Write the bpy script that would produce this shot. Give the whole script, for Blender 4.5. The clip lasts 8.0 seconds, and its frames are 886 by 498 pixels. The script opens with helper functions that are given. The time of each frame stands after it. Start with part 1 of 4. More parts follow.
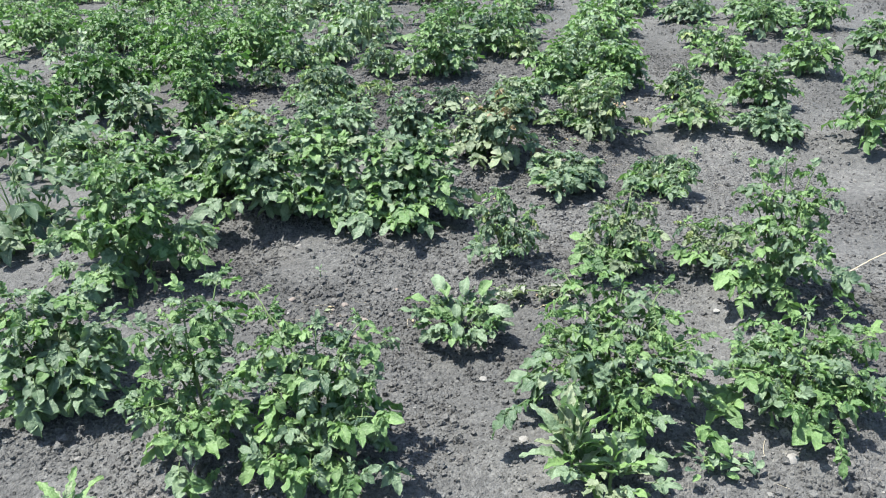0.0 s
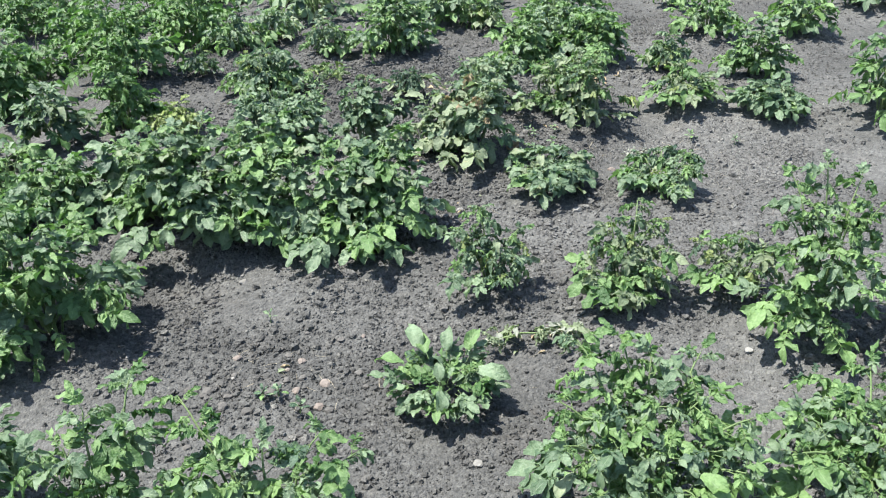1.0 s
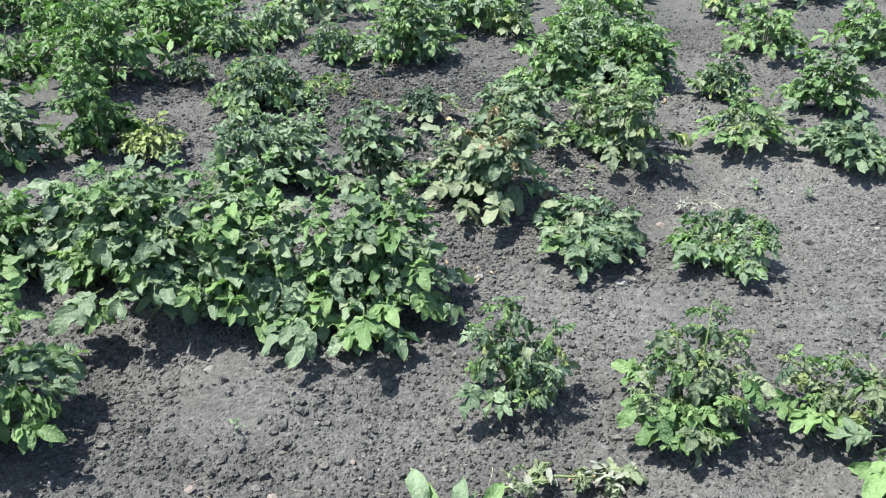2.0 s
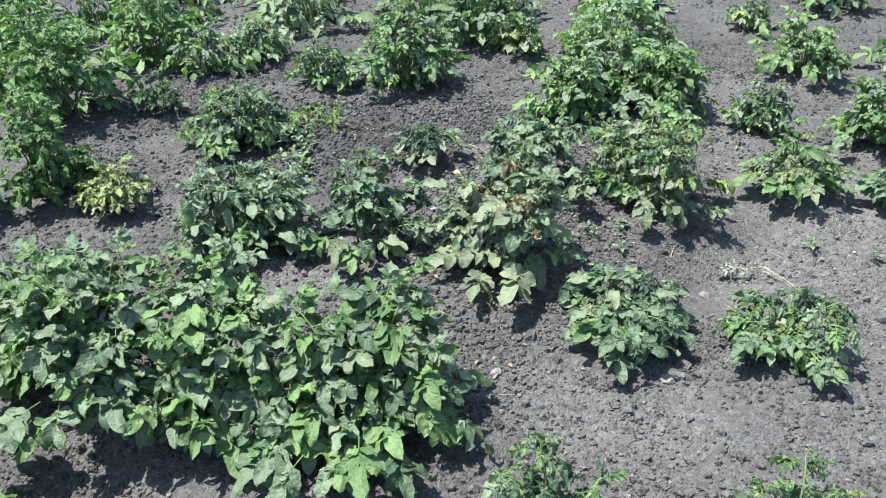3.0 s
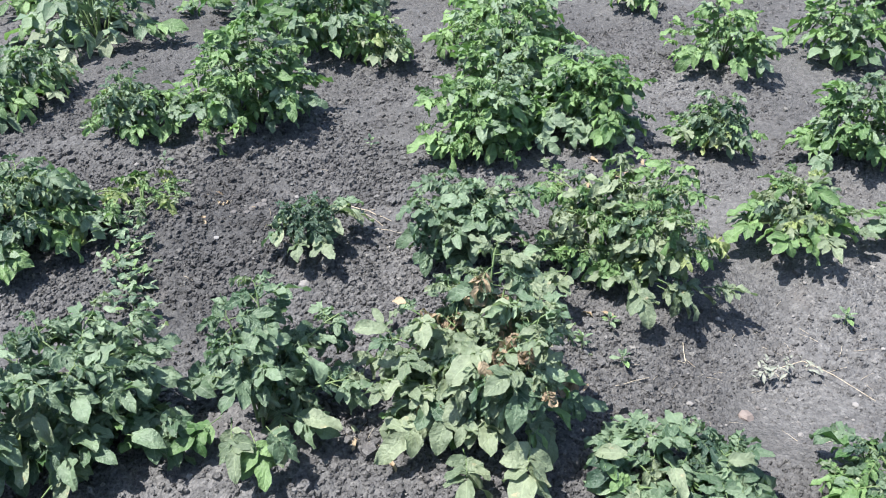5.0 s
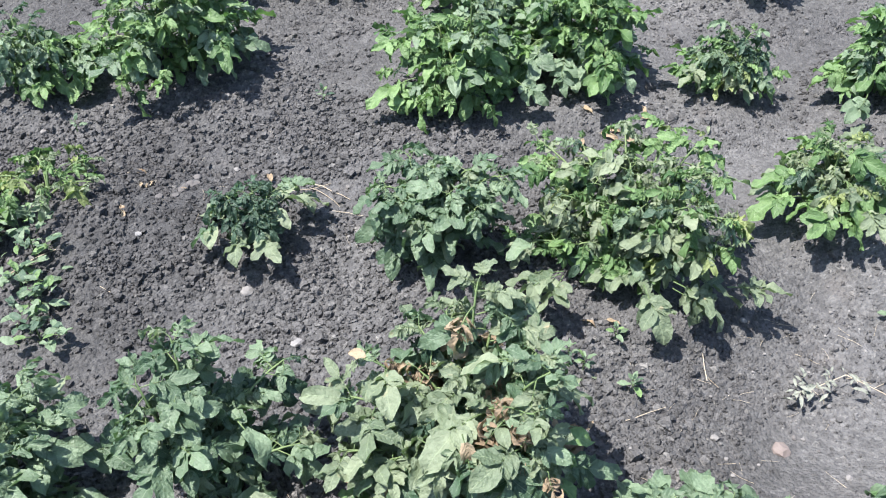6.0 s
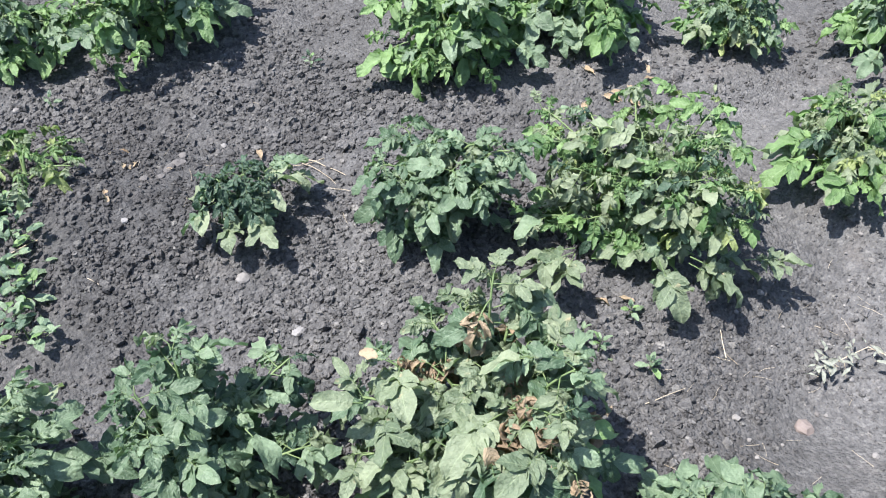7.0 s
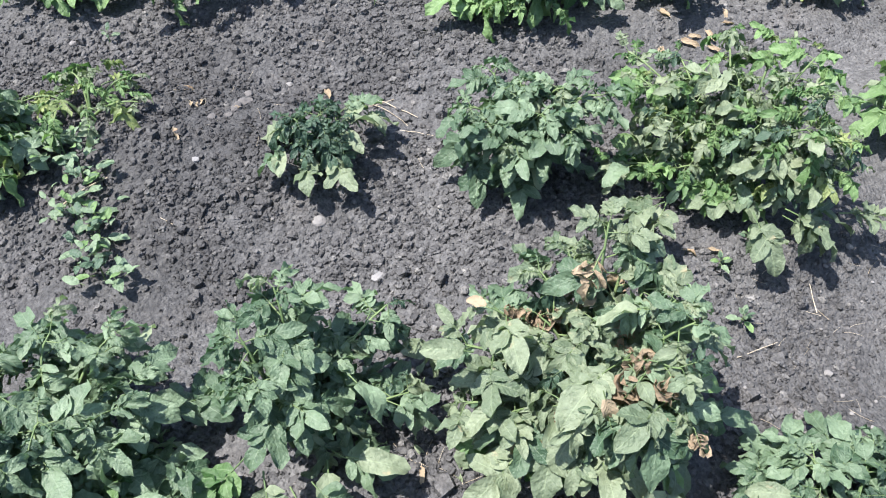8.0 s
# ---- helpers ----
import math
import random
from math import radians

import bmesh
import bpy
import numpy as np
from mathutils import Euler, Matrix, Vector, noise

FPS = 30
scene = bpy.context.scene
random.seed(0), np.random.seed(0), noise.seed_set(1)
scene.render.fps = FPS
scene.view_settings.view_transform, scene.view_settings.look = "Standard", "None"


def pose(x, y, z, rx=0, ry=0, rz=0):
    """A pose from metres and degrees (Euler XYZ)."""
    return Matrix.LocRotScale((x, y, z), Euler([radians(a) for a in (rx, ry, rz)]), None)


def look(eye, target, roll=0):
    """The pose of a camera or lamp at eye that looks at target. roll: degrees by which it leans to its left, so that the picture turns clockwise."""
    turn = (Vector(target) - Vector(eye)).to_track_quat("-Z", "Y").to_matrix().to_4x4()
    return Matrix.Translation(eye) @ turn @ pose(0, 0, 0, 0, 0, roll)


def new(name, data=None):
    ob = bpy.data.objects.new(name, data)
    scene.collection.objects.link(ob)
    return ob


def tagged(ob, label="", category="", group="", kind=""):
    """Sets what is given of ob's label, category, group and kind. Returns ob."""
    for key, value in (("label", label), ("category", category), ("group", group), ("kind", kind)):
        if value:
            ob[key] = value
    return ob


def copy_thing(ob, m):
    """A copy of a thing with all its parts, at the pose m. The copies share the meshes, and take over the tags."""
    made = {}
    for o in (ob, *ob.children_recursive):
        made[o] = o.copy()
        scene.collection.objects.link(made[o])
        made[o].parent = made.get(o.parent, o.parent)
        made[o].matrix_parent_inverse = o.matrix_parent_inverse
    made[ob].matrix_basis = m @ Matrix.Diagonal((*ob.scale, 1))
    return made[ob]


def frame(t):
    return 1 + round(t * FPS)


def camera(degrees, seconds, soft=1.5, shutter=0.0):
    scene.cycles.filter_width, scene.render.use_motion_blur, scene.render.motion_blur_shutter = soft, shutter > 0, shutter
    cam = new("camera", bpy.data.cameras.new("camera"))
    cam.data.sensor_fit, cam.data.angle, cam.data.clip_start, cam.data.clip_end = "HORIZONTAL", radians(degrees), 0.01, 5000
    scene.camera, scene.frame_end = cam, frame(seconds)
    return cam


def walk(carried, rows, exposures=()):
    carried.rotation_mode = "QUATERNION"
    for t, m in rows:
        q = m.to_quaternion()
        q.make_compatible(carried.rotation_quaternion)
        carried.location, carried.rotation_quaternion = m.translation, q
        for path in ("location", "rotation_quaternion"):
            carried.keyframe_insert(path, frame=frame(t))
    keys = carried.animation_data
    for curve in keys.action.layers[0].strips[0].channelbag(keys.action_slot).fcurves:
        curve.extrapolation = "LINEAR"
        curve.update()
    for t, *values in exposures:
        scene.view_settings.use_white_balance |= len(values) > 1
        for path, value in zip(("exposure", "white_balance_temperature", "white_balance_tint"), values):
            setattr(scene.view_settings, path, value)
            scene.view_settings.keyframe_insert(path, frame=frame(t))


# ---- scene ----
cam = camera(56.3, 8.0, 1.1)
PATH = [
    (0, (0.057, 0.007, 1.471), (0.027, 1.803, 0.591), -2.0),
    (0.3, (0.035, 0.133, 1.458), (0.071, 1.908, 0.537), -3.3),
    (0.5, (0.016, 0.24, 1.444), (0.083, 1.996, 0.489), -3.5),
    (0.8, (0.021, 0.439, 1.449), (0.102, 2.179, 0.466), -3.7),
    (1, (0.03, 0.583, 1.463), (0.086, 2.327, 0.485), -3.7),
    (1.2, (0.037, 0.709, 1.480), (0.073, 2.450, 0.497), -3.4),
    (1.5, (0.051, 0.898, 1.471), (0.076, 2.633, 0.477), -2.4),
    (1.7, (0.049, 1.034, 1.445), (0.082, 2.761, 0.438), -1.9),
    (2.8, (0.026, 1.662, 1.484), (0.059, 3.374, 0.45), -2.1),
    (3, (0.021, 1.757, 1.465), (0.066, 3.463, 0.421), -2.1),
    (3.3, (-0.001, 1.945, 1.432), (0.045, 3.656, 0.396), -2.0),
    (3.5, (-0.004, 2.111, 1.423), (0.002, 3.824, 0.391), -2.2),
    (3.8, (-0.018, 2.266, 1.438), (-0.087, 3.973, 0.398), -2.4),
    (4, (-0.056, 2.368, 1.428), (-0.11, 4.076, 0.389), -1.5),
    (4.2, (-0.094, 2.461, 1.404), (-0.087, 4.169, 0.365), -0.4),
    (4.5, (-0.16, 2.583, 1.406), (0.018, 4.258, 0.326), -1.4),
    (4.8, (-0.190, 2.696, 1.405), (0.200, 4.307, 0.285), -1.0),
    (5, (-0.181, 2.774, 1.387), (0.303, 4.347, 0.25), -0.9),
    (5.2, (-0.161, 2.876, 1.353), (0.364, 4.418, 0.193), -1.1),
    (6.3, (0.007, 3.293, 1.36), (0.473, 4.634, -0.049), -2.1),
    (6.5, (-0.01, 3.318, 1.359), (0.477, 4.634, -0.066), -1.9),
    (6.8, (-0.021, 3.340, 1.365), (0.473, 4.635, -0.077), -2.2),
    (7, (-0.02, 3.343, 1.354), (0.459, 4.636, -0.095), -2.7),
    (7.2, (-0.027, 3.356, 1.348), (0.405, 4.646, -0.119), -3.6),
    (7.5, (-0.064, 3.373, 1.338), (0.349, 4.638, -0.156), -3.1),
    (7.8, (-0.124, 3.401, 1.326), (0.310, 4.632, -0.189), -1.9),
    (8, (-0.168, 3.43, 1.33), (0.269, 4.635, -0.205), -1.8),
]
walk(cam, [(t, look(eye, target, roll)) for t, eye, target, roll in PATH],
     [(0, 1.74, 6650, 6), (1.5, 1.71, 6760, 5.5), (3.5, 1.68, 6500, 9), (5, 1.69, 6450, 12), (8, 1.70, 6420, 13.5)])

# ---- light ----
SUN = Vector((-0.38, 0.11, 1.0)).normalized()      # from the ground towards the sun
sun_height = math.asin(SUN.z)
world = bpy.data.worlds.new("sky")
scene.world = world
world.use_nodes = True
wn = world.node_tree
sky = wn.nodes.new("ShaderNodeTexSky")
sky.sky_type = "NISHITA"
sky.sun_disc = False
sky.sun_elevation = sun_height
sky.sun_rotation = math.atan2(SUN.x, SUN.y)
wn.links.new(sky.outputs[0], wn.nodes["Background"].inputs[0])
wn.nodes["Background"].inputs[1].default_value = 0.109
sun = new("sun", bpy.data.lights.new("sun", "SUN"))
sun.data.energy, sun.data.angle, sun.data.color = 4.15, radians(0.53), (1.0, 0.975, 0.945)
sun.matrix_world = look(SUN * 50, (0, 0, 0))


# ---- materials ----
def material(name, rough=0.8, specular=0.3):
    m = bpy.data.materials.new(name)
    m.use_nodes = True
    b = m.node_tree.nodes["Principled BSDF"]
    b.inputs["Roughness"].default_value = rough
    b.inputs["Specular IOR Level"].default_value = specular
    return m, m.node_tree, b


def node(tree, kind, **values):
    n = tree.nodes.new("ShaderNode" + kind)
    for key, value in values.items():
        n.inputs[key].default_value = value
    return n


def ramp(tree, source, stops):
    n = tree.nodes.new("ShaderNodeValToRGB")
    tree.links.new(source, n.inputs[0])
    while len(n.color_ramp.elements) < len(stops):
        n.color_ramp.elements.new(0.5)
    for e, (p, c) in zip(n.color_ramp.elements, stops):
        e.position, e.color = p, (*c, 1)
    return n.outputs[0]


def noise_at(tree, vector, scale, detail=4.0, rough=0.55):
    n = node(tree, "TexNoise", Scale=scale, Detail=detail, Roughness=rough)
    tree.links.new(vector, n.inputs["Vector"])
    return n.outputs[0]


def mix(tree, factor, a, b, blend="MIX"):
    n = tree.nodes.new("ShaderNodeMix")
    n.data_type, n.blend_type = "RGBA", blend
    for value, slot in ((factor, 0), (a, 6), (b, 7)):
        if isinstance(value, bpy.types.NodeSocket):
            tree.links.new(value, n.inputs[slot])
        else:
            n.inputs[slot].default_value = value if slot == 0 else (*value, 1)
    return n.outputs[2]


def maths(tree, op, a, b=None, clamp=False):
    n = tree.nodes.new("ShaderNodeMath")
    n.operation, n.use_clamp = op, clamp
    for i, value in enumerate((a, b)):
        if isinstance(value, bpy.types.NodeSocket):
            tree.links.new(value, n.inputs[i])
        elif value is not None:
            n.inputs[i].default_value = value
    return n.outputs[0]


def bump(tree, height, strength, distance, shader):
    n = node(tree, "Bump", Strength=strength, Distance=distance)
    tree.links.new(height, n.inputs["Height"])
    tree.links.new(n.outputs[0], shader.inputs["Normal"])


def soil_material(name, lift, crumbs):
    m, t, b = material(name, 0.95, 0.15)
    place = t.nodes.new("ShaderNodeNewGeometry").outputs["Position"]
    dry = ramp(t, noise_at(t, place, 1.7, 5), [(0.32, (0.0668, 0.0675, 0.0668)), (0.68, (0.1098, 0.1106, 0.1092))])
    lumps = ramp(t, noise_at(t, place, 38, 5, 0.6), [(0.3, (0.76, 0.755, 0.755)), (0.72, (1.28, 1.265, 1.255))])
    grit = ramp(t, noise_at(t, place, 260, 3, 0.7), [(0.25, (0.84, 0.84, 0.845)), (0.75, (1.14, 1.135, 1.13))])
    colour = mix(t, 1.0, mix(t, 1.0, dry, lumps, "MULTIPLY"), grit, "MULTIPLY")
    grains = node(t, "TexVoronoi", Scale=125.0, Randomness=1.0)
    t.links.new(place, grains.inputs["Vector"])
    tone = t.nodes.new("ShaderNodeSeparateColor")
    t.links.new(grains.outputs["Color"], tone.inputs[0])
    colour = mix(t, 1.0, colour, ramp(t, tone.outputs[0], [(0.1, (0.82, 0.82, 0.825)), (0.85, (1.12, 1.115, 1.11)), (1.0, (1.30, 1.29, 1.27))]), "MULTIPLY")
    rust = ramp(t, noise_at(t, place, 9, 4), [(0.58, (0, 0, 0)), (0.75, (0.35, 0.35, 0.35))])
    colour = mix(t, rust, colour, (0.132, 0.122, 0.113))
    if crumbs:
        island = t.nodes.new("ShaderNodeNewGeometry").outputs["Random Per Island"]
        colour = mix(t, 1.0, colour, ramp(t, island, [(0.0, (0.74, 0.735, 0.735)), (0.93, (1.14, 1.125, 1.115)), (1.0, (1.7, 1.66, 1.58))]), "MULTIPLY")
    # loose soil darker: its own tone, plus shade among clods put into the colour
    loose = t.nodes.new("ShaderNodeAttribute")
    loose.attribute_name = "loose"
    tone_and_shade = ramp(t, maths(t, "MULTIPLY", loose.outputs["Fac"], 0.66, True), [(0.12, (1.26, 1.255, 1.24)), (0.40, (1.0, 0.998, 0.995)), (0.66, (0.96, 0.96, 0.958)), (1.0, (0.80, 0.80, 0.80))])
    colour = mix(t, 1.0, colour, tone_and_shade, "MULTIPLY")
    colour = mix(t, 1.0, colour, (lift, lift, lift), "MULTIPLY")
    t.links.new(colour, b.inputs["Base Color"])
    cells = node(t, "TexVoronoi", Scale=150.0, Randomness=1.0)
    t.links.new(place, cells.inputs["Vector"])
    h = maths(t, "ADD", noise_at(t, place, 90, 6, 0.7), maths(t, "MULTIPLY", noise_at(t, place, 330, 3, 0.7), 0.25))
    h = maths(t, "SUBTRACT", h, maths(t, "MULTIPLY", cells.outputs["Distance"], 0.9))
    coarse = node(t, "TexVoronoi", Scale=74.0, Randomness=1.0)
    t.links.new(place, coarse.inputs["Vector"])
    h = maths(t, "SUBTRACT", h, maths(t, "MULTIPLY", coarse.outputs["Distance"], maths(t, "MULTIPLY", loose.outputs["Fac"], 1.1)))
    bump(t, h, 0.85, 0.0068, b)
    return m


def leaf_material(name, dark, light, vein, rough=0.40, spots=None, glow=0.28):
    """Leaf blade with a pale midrib and side veins along its own length, and light that shines through."""
    m, t, b = material(name, rough + 0.08, 0.42)
    uv = t.nodes.new("ShaderNodeUVMap")
    uv.uv_map = "leaf"
    sep = t.nodes.new("ShaderNodeSeparateXYZ")
    t.links.new(uv.outputs[0], sep.inputs[0])
    across = maths(t, "ABSOLUTE", maths(t, "SUBTRACT", sep.outputs[1], 0.5))
    place = t.nodes.new("ShaderNodeNewGeometry").outputs["Position"]
    rnd = t.nodes.new("ShaderNodeObjectInfo").outputs["Random"]
    isl = t.nodes.new("ShaderNodeNewGeometry").outputs["Random Per Island"]
    pick = maths(t, "ADD", maths(t, "MULTIPLY", rnd, 0.42), maths(t, "MULTIPLY", isl, 0.55))
    pick = maths(t, "ADD", pick, maths(t, "SUBTRACT", maths(t, "MULTIPLY", noise_at(t, place, 2.2, 3), 0.5), 0.15), True)
    blade = ramp(t, pick, [(0.22, dark), (0.84, light)])
    mottle = ramp(t, noise_at(t, place, 75, 4), [(0.3, (0.80, 0.82, 0.80)), (0.75, (1.18, 1.17, 1.16))])
    blade = mix(t, 1.0, blade, mottle, "MULTIPLY")
    speck = ramp(t, noise_at(t, place, 290, 3, 0.6), [(0.3, (0.90, 0.91, 0.90)), (0.7, (1.08, 1.08, 1.07))])
    blade = mix(t, 1.0, blade, speck, "MULTIPLY")
    if spots:
        where = ramp(t, noise_at(t, place, 33, 4, 0.6), [(spots[1], (0, 0, 0)), (spots[1] + 0.12, (0.85, 0.85, 0.85))])
        blade = mix(t, where, blade, spots[0])
    rib = maths(t, "LESS_THAN", across, 0.022)
    lines = maths(t, "SINE", maths(t, "MULTIPLY", maths(t, "SUBTRACT", sep.outputs[0], maths(t, "MULTIPLY", across, 0.55)), 40.0))
    side = maths(t, "MULTIPLY", maths(t, "GREATER_THAN", lines, 0.86), 0.05)
    veins = maths(t, "MAXIMUM", maths(t, "MULTIPLY", rib, 0.38), side)
    colour = mix(t, veins, blade, vein)
    t.links.new(colour, b.inputs["Base Color"])
    h = maths(t, "ADD", maths(t, "MULTIPLY", lines, -0.03), noise_at(t, place, 110, 4, 0.6))
    bump(t, h, 0.85, 0.0060, b)
    through_light = t.nodes.new("ShaderNodeBsdfTranslucent")
    t.links.new(mix(t, 1.0, colour, (1.05, 1.28, 0.78), "MULTIPLY"), through_light.inputs[0])
    both = t.nodes.new("ShaderNodeMixShader")
    both.inputs[0].default_value = glow
    t.links.new(b.outputs[0], both.inputs[1])
    t.links.new(through_light.outputs[0], both.inputs[2])
    t.links.new(both.outputs[0], t.nodes["Material Output"].inputs[0])
    return m


def plain_material(name, dark, light, scale, rough=0.8, strength=0.4):
    m, t, b = material(name, rough, 0.25)
    place = t.nodes.new("ShaderNodeNewGeometry").outputs["Position"]
    rnd = t.nodes.new("ShaderNodeObjectInfo").outputs["Random"]
    n = noise_at(t, place, scale, 5, 0.65)
    base = ramp(t, maths(t, "ADD", maths(t, "MULTIPLY", n, 0.7), maths(t, "MULTIPLY", rnd, 0.3)), [(0.25, dark), (0.75, light)])
    t.links.new(base, b.inputs["Base Color"])
    bump(t, noise_at(t, place, scale * 4, 4), strength, 0.003, b)
    return m


SOIL = soil_material("dry dark soil", 1.0, False)
CLOD = soil_material("soil crumbs", 1.08, True)
GREEN = leaf_material("green leaf", (0.036, 0.090, 0.026), (0.160, 0.254, 0.098), (0.22, 0.30, 0.16))
LUSH = leaf_material("deep green leaf", (0.030, 0.076, 0.022), (0.106, 0.192, 0.061), (0.15, 0.24, 0.11))
DULL = leaf_material("dull wilting leaf", (0.044, 0.085, 0.045), (0.170, 0.234, 0.144), (0.22, 0.285, 0.185), 0.36)
DARK = leaf_material("dark limp leaf", (0.018, 0.044, 0.028), (0.070, 0.118, 0.074), (0.11, 0.16, 0.11), 0.34)
PALE = leaf_material("pale dying leaf", (0.086, 0.124, 0.072), (0.214, 0.252, 0.158), (0.27, 0.33, 0.19), 0.44, ((0.40, 0.32, 0.19), 0.66))
YELLOW = leaf_material("yellowing leaf", (0.130, 0.176, 0.066), (0.240, 0.286, 0.112), (0.31, 0.33, 0.17), 0.46, ((0.32, 0.25, 0.11), 0.68))
LIME = leaf_material("young bright leaf", (0.080, 0.150, 0.048), (0.140, 0.226, 0.078), (0.24, 0.35, 0.13), 0.42)
DRY = leaf_material("dead brown leaf", (0.170, 0.118, 0.075), (0.330, 0.255, 0.172), (0.36, 0.27, 0.17), 0.8, ((0.24, 0.14, 0.08), 0.6), 0.2)
BLEACHED = leaf_material("bleached leaf", (0.150, 0.160, 0.134), (0.235, 0.245, 0.208), (0.32, 0.33, 0.29), 0.7, None, 0.2)
STALK = plain_material("green stalk", (0.065, 0.110, 0.042), (0.140, 0.190, 0.078), 60, 0.55)
STRAW = plain_material("dry straw", (0.220, 0.180, 0.125), (0.470, 0.410, 0.310), 45, 0.75)
PEBBLE = plain_material("pale stone", (0.110, 0.105, 0.100), (0.220, 0.210, 0.196), 70, 0.85)
WHITE = plain_material("whitish stone", (0.135, 0.131, 0.126), (0.245, 0.238, 0.228), 70, 0.85)
BROWN = plain_material("brownish stone", (0.062, 0.059, 0.057), (0.120, 0.112, 0.105), 60, 0.9)
RED = plain_material("reddish stone", (0.128, 0.104, 0.093), (0.200, 0.170, 0.152), 60, 0.85)


# ---- plan of the patch: x, y, spread, height, look ----
FIRST_ROW = [
    (-1.12, 2.00, 0.21, 0.45, "leafy"), (-0.62, 1.80, 0.26, 0.44, "fresh"), (-0.32, 1.74, 0.30, 0.38, "fresh"),
    (0.48, 1.88, 0.30, 0.35, "fresh"), (0.99, 1.90, 0.28, 0.24, "fresh"),
]
SECOND_ROW = [
    (-1.16, 2.82, 0.31, 0.47, "fresh"), (0.65, 2.74, 0.17, 0.33, "yellowing"), (1.13, 2.48, 0.21, 0.46, "fresh"),
    (0.99, 2.70, 0.12, 0.22, "yellowing"), (0.25, 2.88, 0.14, 0.29, "wilted"),
]
THIRD_ROW = [
    (-0.98, 3.55, 0.16, 0.34, "fresh"), (0.57, 3.66, 0.155, 0.18, "dull"), (0.98, 3.50, 0.17, 0.20, "wilted"),
    (-0.53, 3.40, 0.24, 0.45, "leafy"), (-0.83, 3.47, 0.24, 0.42, "leafy"), (-0.17, 3.26, 0.24, 0.42, "leafy"), (-1.07, 3.69, 0.23, 0.26, "dull"), (-1.37, 3.62, 0.20, 0.27, "fresh"),
]
FOURTH_ROW = [
    (-0.56, 4.22, 0.24, 0.29, "dull"), (-0.18, 4.13, 0.14, 0.31, "dull"),
    (0.28, 4.00, 0.225, 0.36, "dying"), (-1.10, 4.51, 0.11, 0.15, "yellow"), (-1.39, 4.64, 0.17, 0.42, "lush"), (-1.69, 4.49, 0.13, 0.34, "dull"),
    (-2.36, 4.59, 0.20, 0.44, "lush"), (2.21, 4.10, 0.20, 0.40, "fresh"), (1.72, 4.22, 0.14, 0.13, "dull"), (1.37, 4.37, 0.15, 0.19, "yellowing"),
]
FIFTH_ROW = [
    (0.05, 4.78, 0.10, 0.17, "limp"), (-0.42, 5.12, 0.15, 0.10, "starved"), (-0.75, 5.10, 0.24, 0.28, "wilted"), (-1.16, 5.45, 0.08, 0.17, "wilted"),
    (0.46, 4.62, 0.13, 0.24, "dull"), (0.82, 4.38, 0.30, 0.33, "yellowing"),
    (0.73, 5.19, 0.22, 0.30, "fresh"), (1.10, 5.19, 0.24, 0.34, "fresh"), (1.46, 4.93, 0.12, 0.20, "wilted"), (1.85, 4.72, 0.17, 0.28, "fresh"),
    (-2.11, 5.02, 0.24, 0.44, "lush"),
]
SIXTH_ROW = [
    (1.08, 6.00, 0.32, 0.34, "fresh"), (0.92, 5.55, 0.30, 0.38, "fresh"), (1.88, 5.54, 0.20, 0.29, "fresh"), (2.42, 5.48, 0.19, 0.30, "fresh"),
    (-0.02, 5.65, 0.29, 0.42, "fresh"), (-0.44, 5.70, 0.15, 0.24, "wilted"), (-0.82, 6.22, 0.17, 0.22, "wilted"),
    (-1.61, 5.46, 0.29, 0.52, "lush"), (-1.39, 6.25, 0.30, 0.40, "lush"), (-1.95, 6.0, 0.28, 0.43, "lush"), (-1.05, 6.0, 0.18, 0.25, "wilted"),
    (0.57, 6.10, 0.11, 0.20, "yellowing"), (1.92, 6.35, 0.10, 0.16, "wilted"),
]
SEVENTH_ROW = [
    (2.51, 6.62, 0.21, 0.27, "fresh"), (2.13, 7.37, 0.20, 0.19, "dull"), (-3.32, 6.92, 0.33, 0.34, "lush"), (-2.66, 6.80, 0.30, 0.36, "lush"),
    (-0.76, 7.44, 0.35, 0.25, "wilted"), (0.37, 6.32, 0.30, 0.38, "fresh"), (1.31, 6.96, 0.30, 0.32, "fresh"), (3.04, 6.86, 0.21, 0.28, "fresh"),
    (2.68, 7.34, 0.24, 0.20, "fresh"), (3.15, 5.95, 0.20, 0.26, "fresh"), (1.75, 7.9, 0.24, 0.26, "fresh"),
]
PLANTS = FIRST_ROW + SECOND_ROW + THIRD_ROW + FOURTH_ROW + FIFTH_ROW + SIXTH_ROW + SEVENTH_ROW
